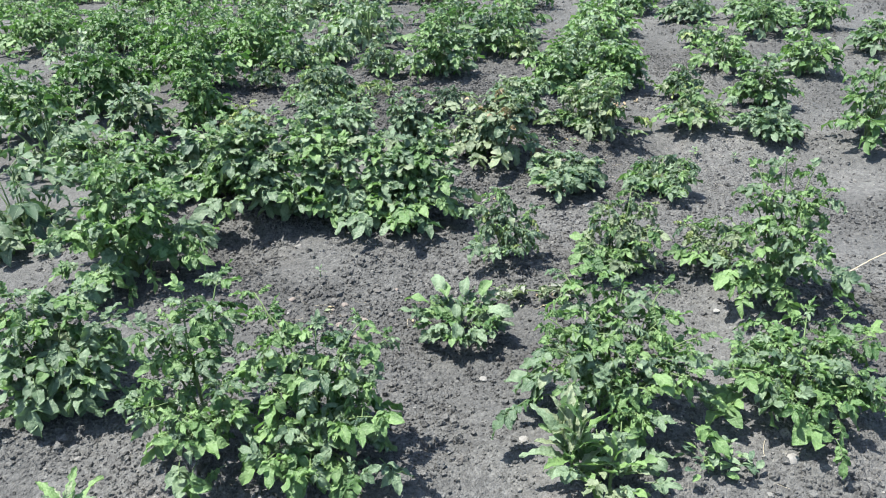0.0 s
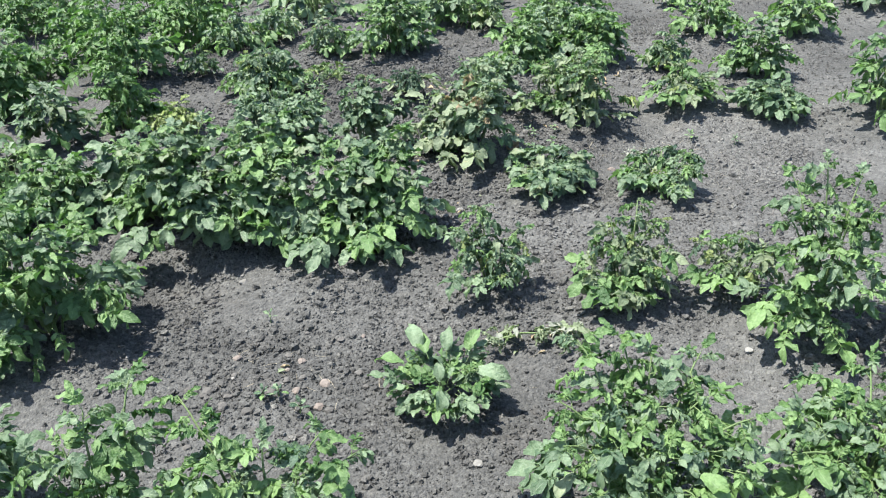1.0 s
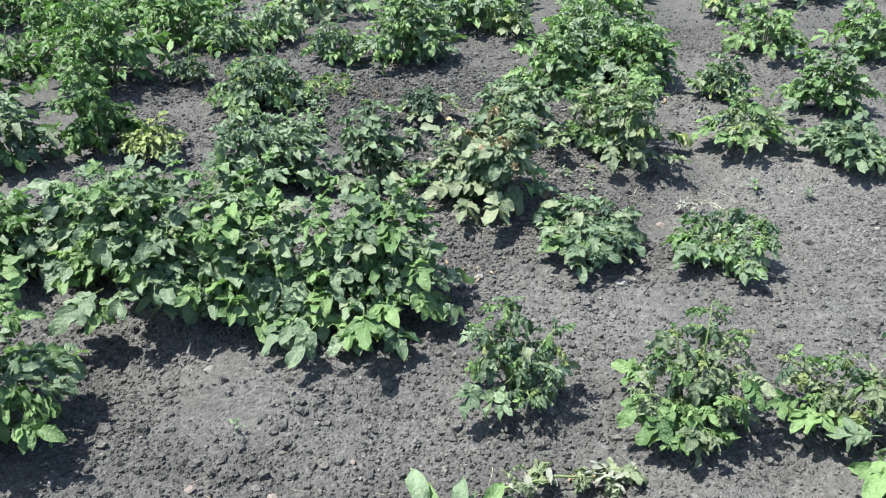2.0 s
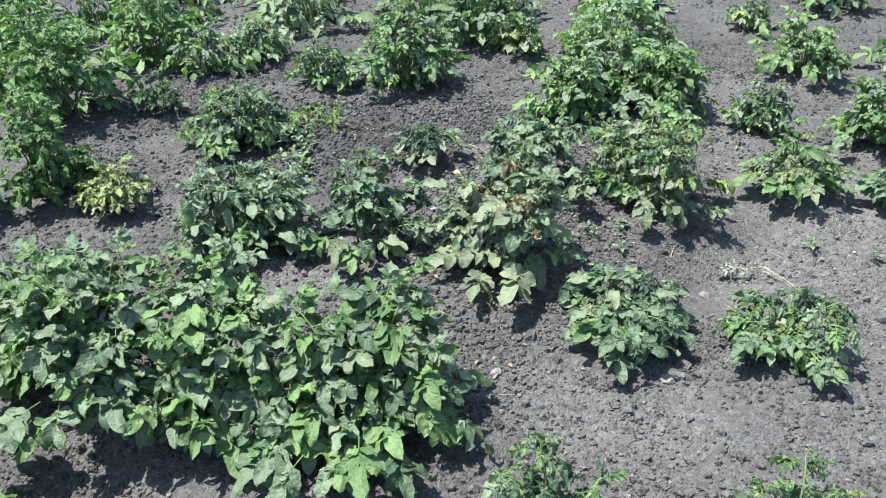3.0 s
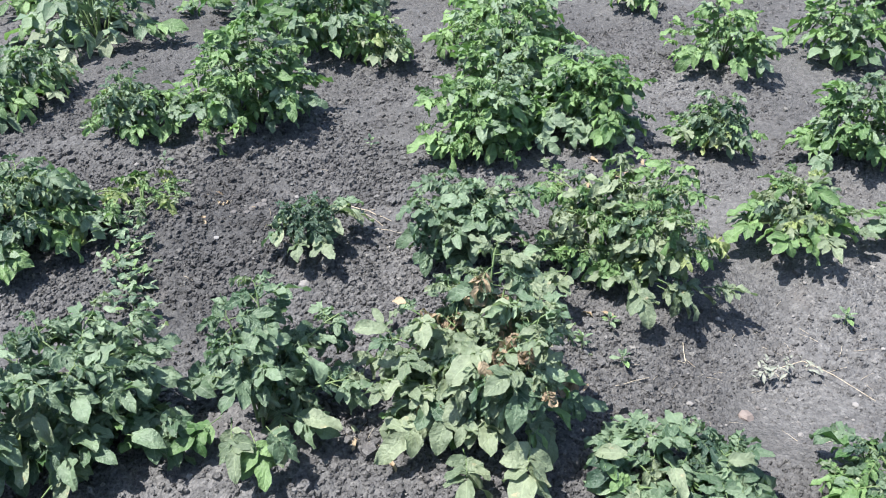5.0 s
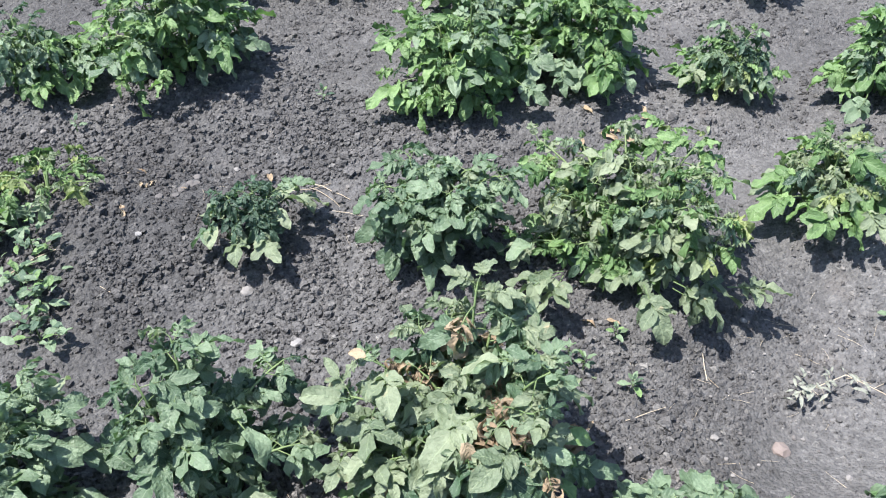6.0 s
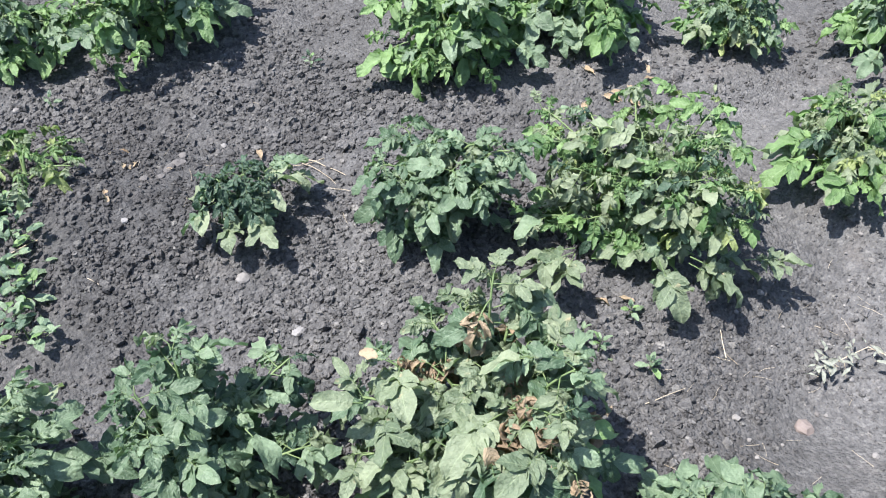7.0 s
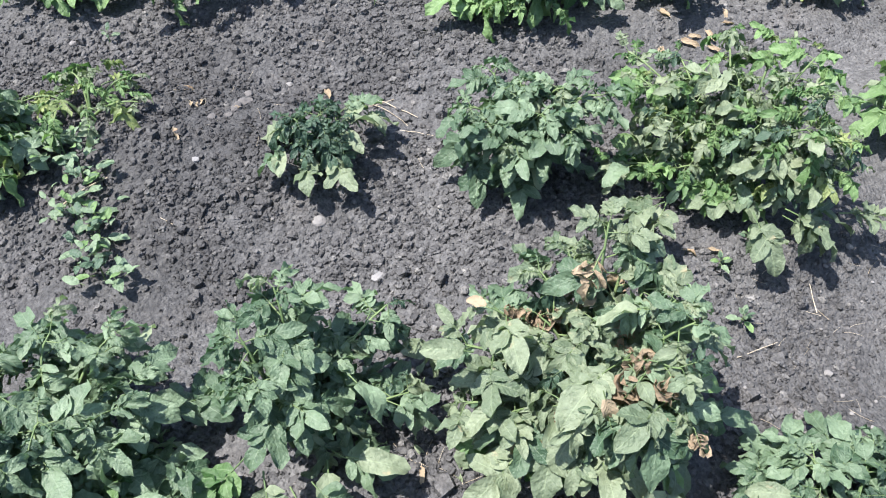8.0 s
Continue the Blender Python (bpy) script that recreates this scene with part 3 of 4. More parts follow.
# ---- leaves ----
class Build:
    """Collects blades and stalks of one mesh."""

    def __init__(self):
        self.v, self.f, self.uv, self.slot = [], [], [], []

    def blade(self, m, length, width, fold, curl, ripple, rng, segments=4, lobes=0.0, cols=(-1.0, -0.55, 0.0, 0.55, 1.0)):
        """A leaf blade from m's origin along its x axis; fold: how far the halves rise; curl: how far the tip bends down."""
        start = len(self.v)
        x = z = 0.0
        phase, wind = rng.uniform(0, 6.28), rng.uniform(-1, 1) * (0.25 + fold)
        for i in range(segments + 1):
            u = i / segments
            w = width * 0.5 * min(1.0, (u + 0.02) ** 0.46 * (1.006 - u) ** 0.62 * 1.62) * rng.uniform(0.93, 1.07)
            if lobes:
                w *= 1 - lobes * (i % 2)
            bend = curl * u ** 1.3
            for c in cols:
                rise = abs(c) ** 1.2 * w * math.sin(fold) + ripple * width * math.sin(9 * u + phase + 2.2 * c) * abs(c)
                rise += rng.uniform(-0.035, 0.035) * width
                across = c * w * math.cos(fold) * (rng.uniform(0.88, 1.10) if abs(c) == 1 else 1.0)
                across, rise = across * math.cos(wind * u) - rise * math.sin(wind * u), across * math.sin(wind * u) + rise * math.cos(wind * u)
                co = m @ Vector((x + rise * math.sin(bend), across, z + rise * math.cos(bend)))
                self.v.append(co)
                self.uv.append((u, 0.5 + 0.5 * c))
            step = length / segments
            x += step * math.cos(curl * (u + 0.5 / segments) ** 1.3)
            z -= step * math.sin(curl * (u + 0.5 / segments) ** 1.3)
        for i in range(segments):
            for j in range(len(cols) - 1):
                a = start + i * len(cols) + j
                self.f.append((a, a + len(cols), a + len(cols) + 1, a + 1))
                self.slot.append(0)

    def stalk(self, points, r0, r1, sides=4):
        start, n = len(self.v), len(points)
        for i, p in enumerate(points):
            d = (points[min(i + 1, n - 1)] - points[max(i - 1, 0)]).normalized()
            side = d.cross(Vector((0.13, 0.2, 1))).normalized()
            up = side.cross(d)
            r = r0 + (r1 - r0) * i / (n - 1)
            for k in range(sides):
                a = 2 * math.pi * k / sides
                self.v.append(p + r * (math.cos(a) * side + math.sin(a) * up))
                self.uv.append((i / n, 0.5))
        for i in range(n - 1):
            for k in range(sides):
                a, b = start + i * sides + k, start + i * sides + (k + 1) % sides
                self.f.append((a, b, b + sides, a + sides))
                self.slot.append(1)

    def mesh(self, name, mats):
        me = mesh_of(name, [v[:] for v in self.v], self.f, mats, True)
        me.polygons.foreach_set("material_index", np.array(self.slot, np.int32))
        layer = me.uv_layers.new(name="leaf")
        idx = np.empty(len(me.loops), np.int32)
        me.loops.foreach_get("vertex_index", idx)
        layer.data.foreach_set("uv", np.array(self.uv, np.float32)[idx].ravel())
        return me


def turn(yaw=0.0, pitch=0.0, roll=0.0):
    """Turn by yaw about z, then by pitch upwards, then by roll about the leaf's own length, in radians."""
    return Matrix.Rotation(yaw, 4, "Z") @ Matrix.Rotation(-pitch, 4, "Y") @ Matrix.Rotation(roll, 4, "X")


def compound_leaf(rng, droop, fold, curl, slim, ripple, pairs, mats, fine=True, small=1.0):
    """A potato leaf one metre long: a drooping rib with pairs of leaflets and a large one at its end."""
    b = Build()
    points, ways = [], []
    n = 7 if fine else 4
    p = Vector((0, 0, 0))
    sway = rng.uniform(-0.35, 0.35)
    for i in range(n):
        u = i / (n - 1)
        pitch = -droop * u ** 1.2
        m = turn(sway * u, pitch)
        points.append(p.copy())
        ways.append(m)
        p = p + m.to_3x3() @ Vector((0.54 / (n - 1), 0, 0))
    b.stalk(points, 0.013, 0.006, 4 if fine else 3)

    def at(u):
        k = min(int(u * (n - 1)), n - 2)
        w = u * (n - 1) - k
        return Matrix.Translation(points[k].lerp(points[k + 1], w)) @ ways[k]

    def blade(u, yaw, size, cols=(-1.0, 0.0, 1.0)):
        m = at(u) @ turn(yaw, rng.uniform(-0.42, 0.38) - 0.25 * droop * (yaw != 0), rng.uniform(-0.50, 0.50) * (1 + fold))
        b.blade(m, size, size * slim * rng.uniform(0.9, 1.12), fold * rng.uniform(0.6, 1.3), curl * rng.uniform(0.5, 1.5), ripple, rng, *(((5 if small == 1.0 else 3), 0.0, cols) if fine else (3, 0.0, (-1.0, 0.0, 1.0))))

    blade(1.0, 0.0, 0.54 * small * rng.uniform(0.85, 1.12), (-1.0, -0.55, 0.0, 0.55, 1.0) if small == 1.0 else (-1.0, 0.0, 1.0))
    for k in range(pairs):
        u = 0.90 - k * 0.66 / pairs
        for s in (-1, 1):
            blade(u + rng.uniform(-0.03, 0.03), s * rng.uniform(0.85, 1.25), (0.42 - 0.05 * min(k, 3)) * small * rng.uniform(0.75, 1.15))
            if k < pairs - 1 and rng.random() < 0.45:
                blade(u - 0.1, s * rng.uniform(1.1, 1.5), 0.12)
    return b.mesh("leaf", mats)


def simple_leaf(rng, stem, width, fold, curl, ripple, lobes, mats, segments=6):
    """One blade on a short stalk, one metre long in all."""
    b = Build()
    b.stalk([Vector((stem * k / 3, 0, 0)) for k in range(4)], 0.018, 0.012, 4)
    b.blade(Matrix.Translation((stem, 0, 0)), 1 - stem, width, fold, curl, ripple, rng, segments, lobes)
    return b.mesh("leaf", mats)


def library():
    rng = random.Random(11)
    out = {}
    forms = {"open": (0.46, 0.36, 0.48, 0.68, 0.15), "broad": (0.40, 0.24, 0.42, 0.74, 0.14), "limp": (1.00, 0.62, 0.90, 0.64, 0.19),
             "crisp": (1.9, 0.95, 2.3, 0.5, 0.16), "fine": (0.85, 0.55, 0.85, 0.68, 0.20)}
    paints = {"green": GREEN, "lush": LUSH, "dull": DULL, "pale": PALE, "yellow": YELLOW, "lime": LIME, "dry": DRY, "dark": DARK}
    for form, paint, count in (("open", "green", 9), ("broad", "green", 7), ("limp", "green", 9), ("open", "dull", 7), ("broad", "dull", 6),
                               ("limp", "dull", 9), ("open", "pale", 6), ("broad", "pale", 6), ("limp", "pale", 7), ("limp", "yellow", 7),
                               ("open", "yellow", 5), ("fine", "green", 8), ("fine", "dull", 8), ("fine", "pale", 5), ("fine", "yellow", 5), ("open", "lime", 4), ("open", "lush", 6), ("fine", "lush", 6), ("limp", "lush", 5), ("crisp", "dry", 6), ("fine", "dark", 7), ("limp", "dark", 7)):
        d, f, c, s, w = forms[form]
        out["far", form, paint] = [compound_leaf(rng, d * rng.uniform(0.7, 1.3), f, c, s, w, 2, [paints[paint], STALK], False) for _ in range(3)]
        out[form, paint] = [compound_leaf(rng, d * rng.uniform(0.7, 1.3), f, c, s, w, rng.choice((3, 4, 4)) if form != "fine" else rng.choice((5, 6)), [paints[paint], STALK], True, 1.0 if form != "fine" else 0.64) for _ in range(count)]
    out["oval"] = [simple_leaf(rng, 0.35, 0.46, 0.26, rng.uniform(0.2, 0.8), 0.06, 0, [DULL if k % 3 else GREEN, STALK]) for k in range(6)]
    out["lobed"] = [simple_leaf(rng, 0.10, 0.34, 0.42, rng.uniform(0.35, 0.8), 0.10, 0.36, [(GREEN, DULL, PALE)[k % 3], STALK], 11) for k in range(6)]
    out["small"] = [simple_leaf(rng, 0.25, 0.5, 0.2, 0.5, 0.04, 0, [(GREEN, DULL, DULL, DARK, DULL, DARK)[k], STALK]) for k in range(6)]
    for paint in ("green", "dull", "pale", "lime", "dry", "yellow"):
        out["single", paint] = [simple_leaf(rng, 0.20, 0.52, 0.34, rng.uniform(0.6, 1.2), 0.13, 0, [paints[paint], STALK]) for k in range(3)]
    out["bleached"] = [simple_leaf(rng, 0.12, 0.36, 0.4, rng.uniform(0.3, 1.0), 0.1, 0, [BLEACHED, STRAW]) for k in range(4)]
    out["fallen"] = [simple_leaf(rng, 0.12, 0.4, 0.5, rng.uniform(0.5, 1.6), 0.12, 0, [(DRY, PALE, DRY)[k % 3], STRAW]) for k in range(7)]
    return out


LEAVES = library()

# which leaves a plant of each look bears: (form, paint, share) for the top and for the foot
LOOKS = {
    "leafy": ([("broad", "dull", 4), ("open", "dull", 4), ("open", "green", 3), ("broad", "green", 3), ("limp", "dull", 2), ("open", "lime", 0.6), ("broad", "pale", 1)], [("broad", "green", 3), ("open", "green", 3), ("broad", "dull", 4), ("open", "dull", 3)]),
    "fresh": ([("open", "green", 5), ("fine", "green", 5), ("limp", "green", 2), ("open", "lime", 0.5), ("open", "dull", 3), ("fine", "dull", 2), ("limp", "dull", 1), ("fine", "dark", 0.8)], [("broad", "green", 2), ("open", "green", 3), ("limp", "green", 2), ("broad", "dull", 2), ("open", "dull", 2), ("fine", "green", 3)]),
    "lush": ([("open", "lush", 3), ("fine", "lush", 7), ("limp", "lush", 3)], [("open", "lush", 4), ("limp", "lush", 2), ("open", "green", 1.5)]),
    "dull": ([("broad", "dull", 4), ("limp", "dull", 4), ("open", "dull", 4), ("fine", "dull", 1), ("limp", "dark", 1.2), ("fine", "dark", 1), ("limp", "pale", 1.5)], [("broad", "dull", 4), ("open", "dull", 4), ("broad", "green", 2), ("open", "pale", 1.5)]),
    "wilted": ([("fine", "dull", 5), ("fine", "green", 3), ("limp", "dull", 2), ("fine", "yellow", 0.8), ("fine", "dark", 2.5), ("limp", "dark", 1)], [("open", "green", 3), ("open", "dull", 3), ("fine", "green", 3), ("limp", "yellow", 0.5), ("open", "pale", 1)]),
    "yellowing": ([("open", "pale", 2), ("open", "green", 2), ("fine", "green", 5), ("fine", "dull", 3), ("fine", "yellow", 1.8), ("fine", "pale", 4), ("limp", "pale", 1.5), ("fine", "dark", 1.5)], [("open", "green", 3), ("broad", "green", 2), ("fine", "green", 2), ("limp", "yellow", 0.6), ("open", "pale", 2), ("broad", "pale", 2)]),
    "starved": ([("fine", "pale", 5), ("fine", "yellow", 2), ("fine", "green", 2.5), ("limp", "pale", 2), ("fine", "dark", 1)], [("fine", "pale", 4), ("limp", "yellow", 1.5), ("fine", "green", 3), ("limp", "green", 2)]),
    "yellow": ([("limp", "yellow", 4), ("open", "yellow", 3), ("fine", "yellow", 4), ("limp", "pale", 2)], [("open", "yellow", 5), ("broad", "pale", 2)]),
    "limp": ([("limp", "dark", 5), ("fine", "dark", 5)], [("limp", "dark", 2), ("open", "dull", 2), ("broad", "pale", 2)]),
    "dying": ([("open", "pale", 3.5), ("broad", "pale", 2.5), ("limp", "pale", 3), ("limp", "dull", 2.5), ("broad", "dull", 2), ("limp", "dark", 1), ("fine", "pale", 2), ("crisp", "dry", 1.8)], [("open", "pale", 2), ("broad", "pale", 2), ("broad", "green", 3), ("broad", "dull", 2), ("open", "lime", 1.5), ("crisp", "dry", 0.8)]),
}
TELL = {
    "leafy": "leafy green potato plant with broad pale leaves",
    "fresh": "leafy green potato plant growing in dry dark soil",
    "lush": "deep green leafy potato plant growing in dry soil",
    "dull": "dull green potato plant with drooping leaves in dry soil",
    "wilted": "wilted dark green potato plant with limp curled leaves",
    "yellowing": "wilting potato plant with yellowing leaves on dry soil",
    "starved": "low pale green potato plant with slender limp leaves",
    "yellow": "stunted yellow potato plant on bare dark soil",
    "limp": "dark limp potato plant with one pale leaf",
    "dying": "dying pale potato plant with withered brown leaf tips",
}


def choose(rng, shares, far=False):
    total = rng.uniform(0, sum(s for *_, s in shares))
    for form, paint, s in shares:
        total -= s
        if total <= 0:
            return rng.choice(LEAVES[("far", form, paint) if far else (form, paint)])
    return rng.choice(LEAVES[shares[0][0], shares[0][1]])


def add(name, data, parent, m):
    ob = new(name, data)
    ob.parent, ob.matrix_basis = parent, m
    return ob


def thing(name, x, y, z=None):
    ob = new(name)
    ob.empty_display_size = 0.05
    ob.location = (x, y, float(lie(x, y)) + 0.012 if z is None else z)
    return ob


def stem_mesh(points, r0, r1):
    b = Build()
    b.stalk(points, r0, r1, 5)
    b.slot = [0] * len(b.slot)
    return b.mesh("stem", [STALK])


def joined(name, pieces):
    """One mesh of many leaves, for plants too far off to tell their leaves apart."""
    verts, faces, uvs, slots, mats, base = [], [], [], [], [], 0
    for me, m in pieces:
        n, k = len(me.vertices), len(me.polygons)
        co, loop = np.empty(n * 3, np.float32), np.empty(k * 4, np.int32)
        me.vertices.foreach_get("co", co)
        me.loops.foreach_get("vertex_index", loop)
        uv, slot = np.empty(k * 8, np.float32), np.empty(k, np.int32)
        me.uv_layers["leaf"].data.foreach_get("uv", uv)
        me.polygons.foreach_get("material_index", slot)
        r = np.array(m)
        verts.append(co.reshape(-1, 3) @ r[:3, :3].T + r[:3, 3])
        faces.append(loop.reshape(-1, 4) + base)
        uvs.append(uv)
        for q in me.materials:
            if q not in mats:
                mats.append(q)
        slots.append(np.array([mats.index(q) for q in me.materials], np.int32)[slot])
        base += n
    me = mesh_of(name, np.concatenate(verts), np.concatenate(faces), mats, True)
    me.polygons.foreach_set("material_index", np.concatenate(slots))
    me.uv_layers.new(name="leaf").data.foreach_set("uv", np.concatenate(uvs))
    return me


def potato_plant(x, y, spread, height, look_of, seed, far=0, coarse=False):
    """Arching shoots from one root: the inner ones stand, the outer ones lean out to the soil; a skirt of large low leaves."""
    rng = random.Random(seed)
    plant = thing("potato_plant", x, y)
    stature = "tall " if height > 0.40 else "small " if height < 0.20 and look_of != "yellow" else ""
    tagged(plant, stature + TELL[look_of], "potato plant", "potato plants")
    top, foot = LOOKS[look_of]
    limp = look_of in ("wilted", "yellowing", "dying", "dull", "yellow", "starved")
    size = max(0.072, min(0.135, 0.068 + 0.30 * spread)) * (1.12 if coarse else 1.0) * {"wilted": 0.88, "yellowing": 0.88, "dying": 0.96, "dull": 1.06, "leafy": 1.06, "limp": 0.95}.get(look_of, 0.88)
    dense = far if far else {"wilted": 1.15, "yellowing": 1.25, "dying": 1.35}.get(look_of, 1.05)
    count = max(5, min(15, int(5.0 + spread * 38)))
    turn_a, turn_b, angle = rng.uniform(0, 6.28), rng.uniform(0, 6.28), rng.uniform(0, 6.28)

    def outline(az):
        return 1 + 0.15 * math.sin(2 * az + turn_a) + 0.13 * math.sin(3 * az + turn_b)

    stems, pieces = [], []
    shape = SHAPES.get((x, y), ())

    def put(p, yaw, pitch, length, shares):
        p = Vector((p.x, p.y, max(p.z, 0.022)))
        lowest = math.asin(max(-0.9, min(0.9, (0.035 + 0.10 * length - p.z) / length)))
        pitch = max(pitch, lowest)
        leaf = choose(rng, shares, coarse)
        pieces.append((leaf, Matrix.Translation(p) @ turn(yaw, pitch, rng.uniform(-0.42, 0.42)) @ Matrix.Scale(length, 4)))

    for tx, ty, tz in shape:
        tip = Vector((tx - x, ty - y, max(0.03, tz - 0.055)))
        az = math.atan2(tip.y, tip.x)
        ray = Vector((math.cos(az), math.sin(az), 0))
        out = min(1.0, math.hypot(tip.x, tip.y) / spread)
        root = ray * spread * 0.15 * rng.random() + Vector((0, 0, -0.02))
        mid = Vector((tip.x * 0.5, tip.y * 0.5, tip.z * 0.8 + 0.03)) + Vector((rng.uniform(-1, 1), rng.uniform(-1, 1), 0)) * 0.02
        path = [(1 - q) ** 2 * root + 2 * q * (1 - q) * mid + q * q * tip for q in (k / 7 for k in range(8))]
        stems.append(path)
        twist = rng.uniform(0, 6.28)
        low = tz < 0.12
        ring = 5 if height < 0.12 else (9 if tz > 0.10 else 7) + (3 if look_of in ("yellowing", "wilted") else 0)
        for k in range(ring):
            q = 1.0 - 0.6 * (k / ring) ** 1.2
            f = min(q * 7, 6.999)
            p = path[int(f)].lerp(path[int(f) + 1], f - int(f))
            yaw = twist + k * GOLD + rng.uniform(-0.3, 0.3)
            way = Vector((math.cos(yaw), math.sin(yaw), 0)) + ray * 0.5 * out
            crest = 0.9 if k < 2 else 0.35 if k < 4 else 0.0
            pitch = rng.uniform(-0.22, 0.38) + crest * (0.45 if low or limp else 0.8)
            put(p, math.atan2(way.y, way.x), pitch, size * rng.uniform(0.72, 1.05) * (0.62 if k < 2 else 0.82 if k < 4 else 1.0), foot if low else top)
    for i in range(0 if shape else count):
        az = angle + i * GOLD + rng.uniform(-0.3, 0.3)
        out = math.sqrt((i + 0.3) / count)
        reach = spread * 0.84 * out * outline(az) * rng.uniform(0.82, 1.08)
        rise = max(0.05, height * (1.0 - 0.80 * out ** 2.4) * rng.uniform(0.70, 1.06) - 0.20 * size)
        ray = Vector((math.cos(az), math.sin(az), 0))
        tip = ray * reach + Vector((0, 0, rise))
        root = ray * spread * 0.18 * rng.random() + Vector((0, 0, -0.02))
        mid = ray * reach * 0.55 + Vector((rng.uniform(-1, 1), rng.uniform(-1, 1), 0)) * 0.03 + Vector((0, 0, max(rise * 0.9, min(0.62 * height, rise + 0.10))))
        path = [(1 - q) ** 2 * root + 2 * q * (1 - q) * mid + q * q * tip for q in (k / 7 for k in range(8))]
        stems.append(path)
        leaves = max(3 if coarse else 5, int((5.6 + height * 12) * dense))
        twist = rng.uniform(0, 6.28)
        for k in range(leaves):
            q = 0.22 + 0.78 * (k / (leaves - 1)) ** 0.85
            f = q * 7
            a = min(int(f), 6)
            p = path[a].lerp(path[a + 1], f - a)
            yaw = twist + k * 2.4 + rng.uniform(-0.4, 0.4)
            way = Vector((math.cos(yaw), math.sin(yaw), 0)) + ray * (0.25 + 1.0 * out)
            yaw = math.atan2(way.y, way.x)
            low = p.z < 0.32 * height
            crest = max(0.0, q - 0.72) * 2.2 * (1 - out)
            pitch = rng.uniform(-0.35, 0.30) if low else rng.uniform(-0.05, 0.60) * (0.75 if limp else 1.0) + crest
            length = size * rng.uniform(0.70, 1.25) * (1.12 if low else 1.02 - 0.42 * max(0, q - 0.5))
            put(p, yaw, pitch, length, foot if low else top)
    skirt = int((5 + spread * 52) * (0.85 if shape else 1.0 if not far else min(1.0, far)))
    for k in range(skirt):
        az = angle + k * 6.283 / skirt + rng.uniform(-0.35, 0.35)
        r = spread * outline(az) * rng.uniform(0.35, 0.80)
        p = Vector((math.cos(az) * r, math.sin(az) * r, rng.uniform(0.03, 0.05 + 0.14 * height)))
        put(p, az + rng.uniform(-0.6, 0.6), rng.uniform(-0.5, 0.15), size * rng.uniform(0.80, 1.30), foot)
    if far:
        add("foliage", joined("foliage", pieces), plant, Matrix())
    else:
        for leaf, m in pieces:
            ob = add("leaf", leaf, plant, m)
            if leaf.materials[0] == DRY:
                tagged(ob, "withered brown curled leaf")
            elif leaf.materials[0] == YELLOW and look_of != "yellow":
                tagged(ob, "yellowed limp leaf")
    for path in stems:
        add("stem", stem_mesh(path, 0.0042, 0.0016), plant, Matrix())
    return plant


def single_leaf(plant, x, y, z, yaw, pitch, length, paint, seed):
    """One large blade of its own under a plant; x, y, z: its base in the patch; yaw in degrees."""
    here = Vector((x, y, z)) - plant.location
    add("leaf", LEAVES["single", paint][seed % 3], plant, Matrix.Translation(here) @ turn(radians(yaw), pitch, 0.15 * (seed % 5 - 2)) @ Matrix.Scale(length * 0.76, 4))


grown_plants = []
for number, (px, py, pr, ph, pl) in enumerate(PLANTS):
    grown_plants.append(potato_plant(px, py, pr, ph, pl, 100 + number, 0 if (py < 5.42 and -1.5 < px < 2.0) or (py < 5.8 and abs(px + 0.25) < 0.3) else 0.75, py > 5.95 or px < -1.5 or px > 2.0))
place_of = {(round(px, 2), round(py, 2)): ob for (px, py, *_), ob in zip(PLANTS, grown_plants)}


def large_leaves(px, py, rows):
    """Large blades of their own at a plant's foot and edge."""
    for k, (x, y, z, yaw, pitch, length, paint) in enumerate(rows):
        single_leaf(place_of[px, py], x, y, z, yaw, pitch, length, paint, k + int(100 * abs(px)))


large_leaves(-0.18, 4.13, [(-0.15, 4.05, 0.11, -100, 0.05, 0.15, "pale"), (-0.12, 4.04, 0.12, -35, 0.1, 0.14, "pale"), (-0.08, 4.12, 0.22, -65, -0.2, 0.13, "dull")])
large_leaves(0.28, 4.00, [
    (0.26, 3.91, 0.13, -80, 0.05, 0.15, "pale"), (0.24, 3.92, 0.13, -125, 0.1, 0.12, "pale"), (0.36, 3.93, 0.19, -30, -0.1, 0.13, "lime"), (0.37, 3.90, 0.14, -55, 0.0, 0.12, "lime"), (0.33, 3.88, 0.12, -85, 0.0, 0.12, "green"), (0.41, 3.93, 0.16, -10, 0.1, 0.11, "green"), (0.29, 3.88, 0.20, -75, 0.0, 0.10, "pale"), (0.20, 3.95, 0.22, -130, 0.2, 0.10, "pale"), (0.12, 4.00, 0.20, -160, -0.2, 0.10, "pale"), (0.31, 3.93, 0.30, -60, -0.2, 0.10, "dull"),
    (0.36, 3.95, 0.22, 25, 0.35, 0.13, "lime"), (0.35, 3.99, 0.34, 170, 0.1, 0.11, "pale"), (0.10, 4.05, 0.28, 165, 0.4, 0.11, "pale"),
])
large_leaves(0.28, 4.00, [(0.40, 4.04, 0.22, -20, 0.5, 0.08, "dry"), (0.24, 3.91, 0.30, -85, -0.9, 0.09, "dry"), (0.13, 3.96, 0.18, -100, -0.9, 0.08, "dry"), (0.15, 4.10, 0.30, 130, 0.2, 0.06, "dry")])
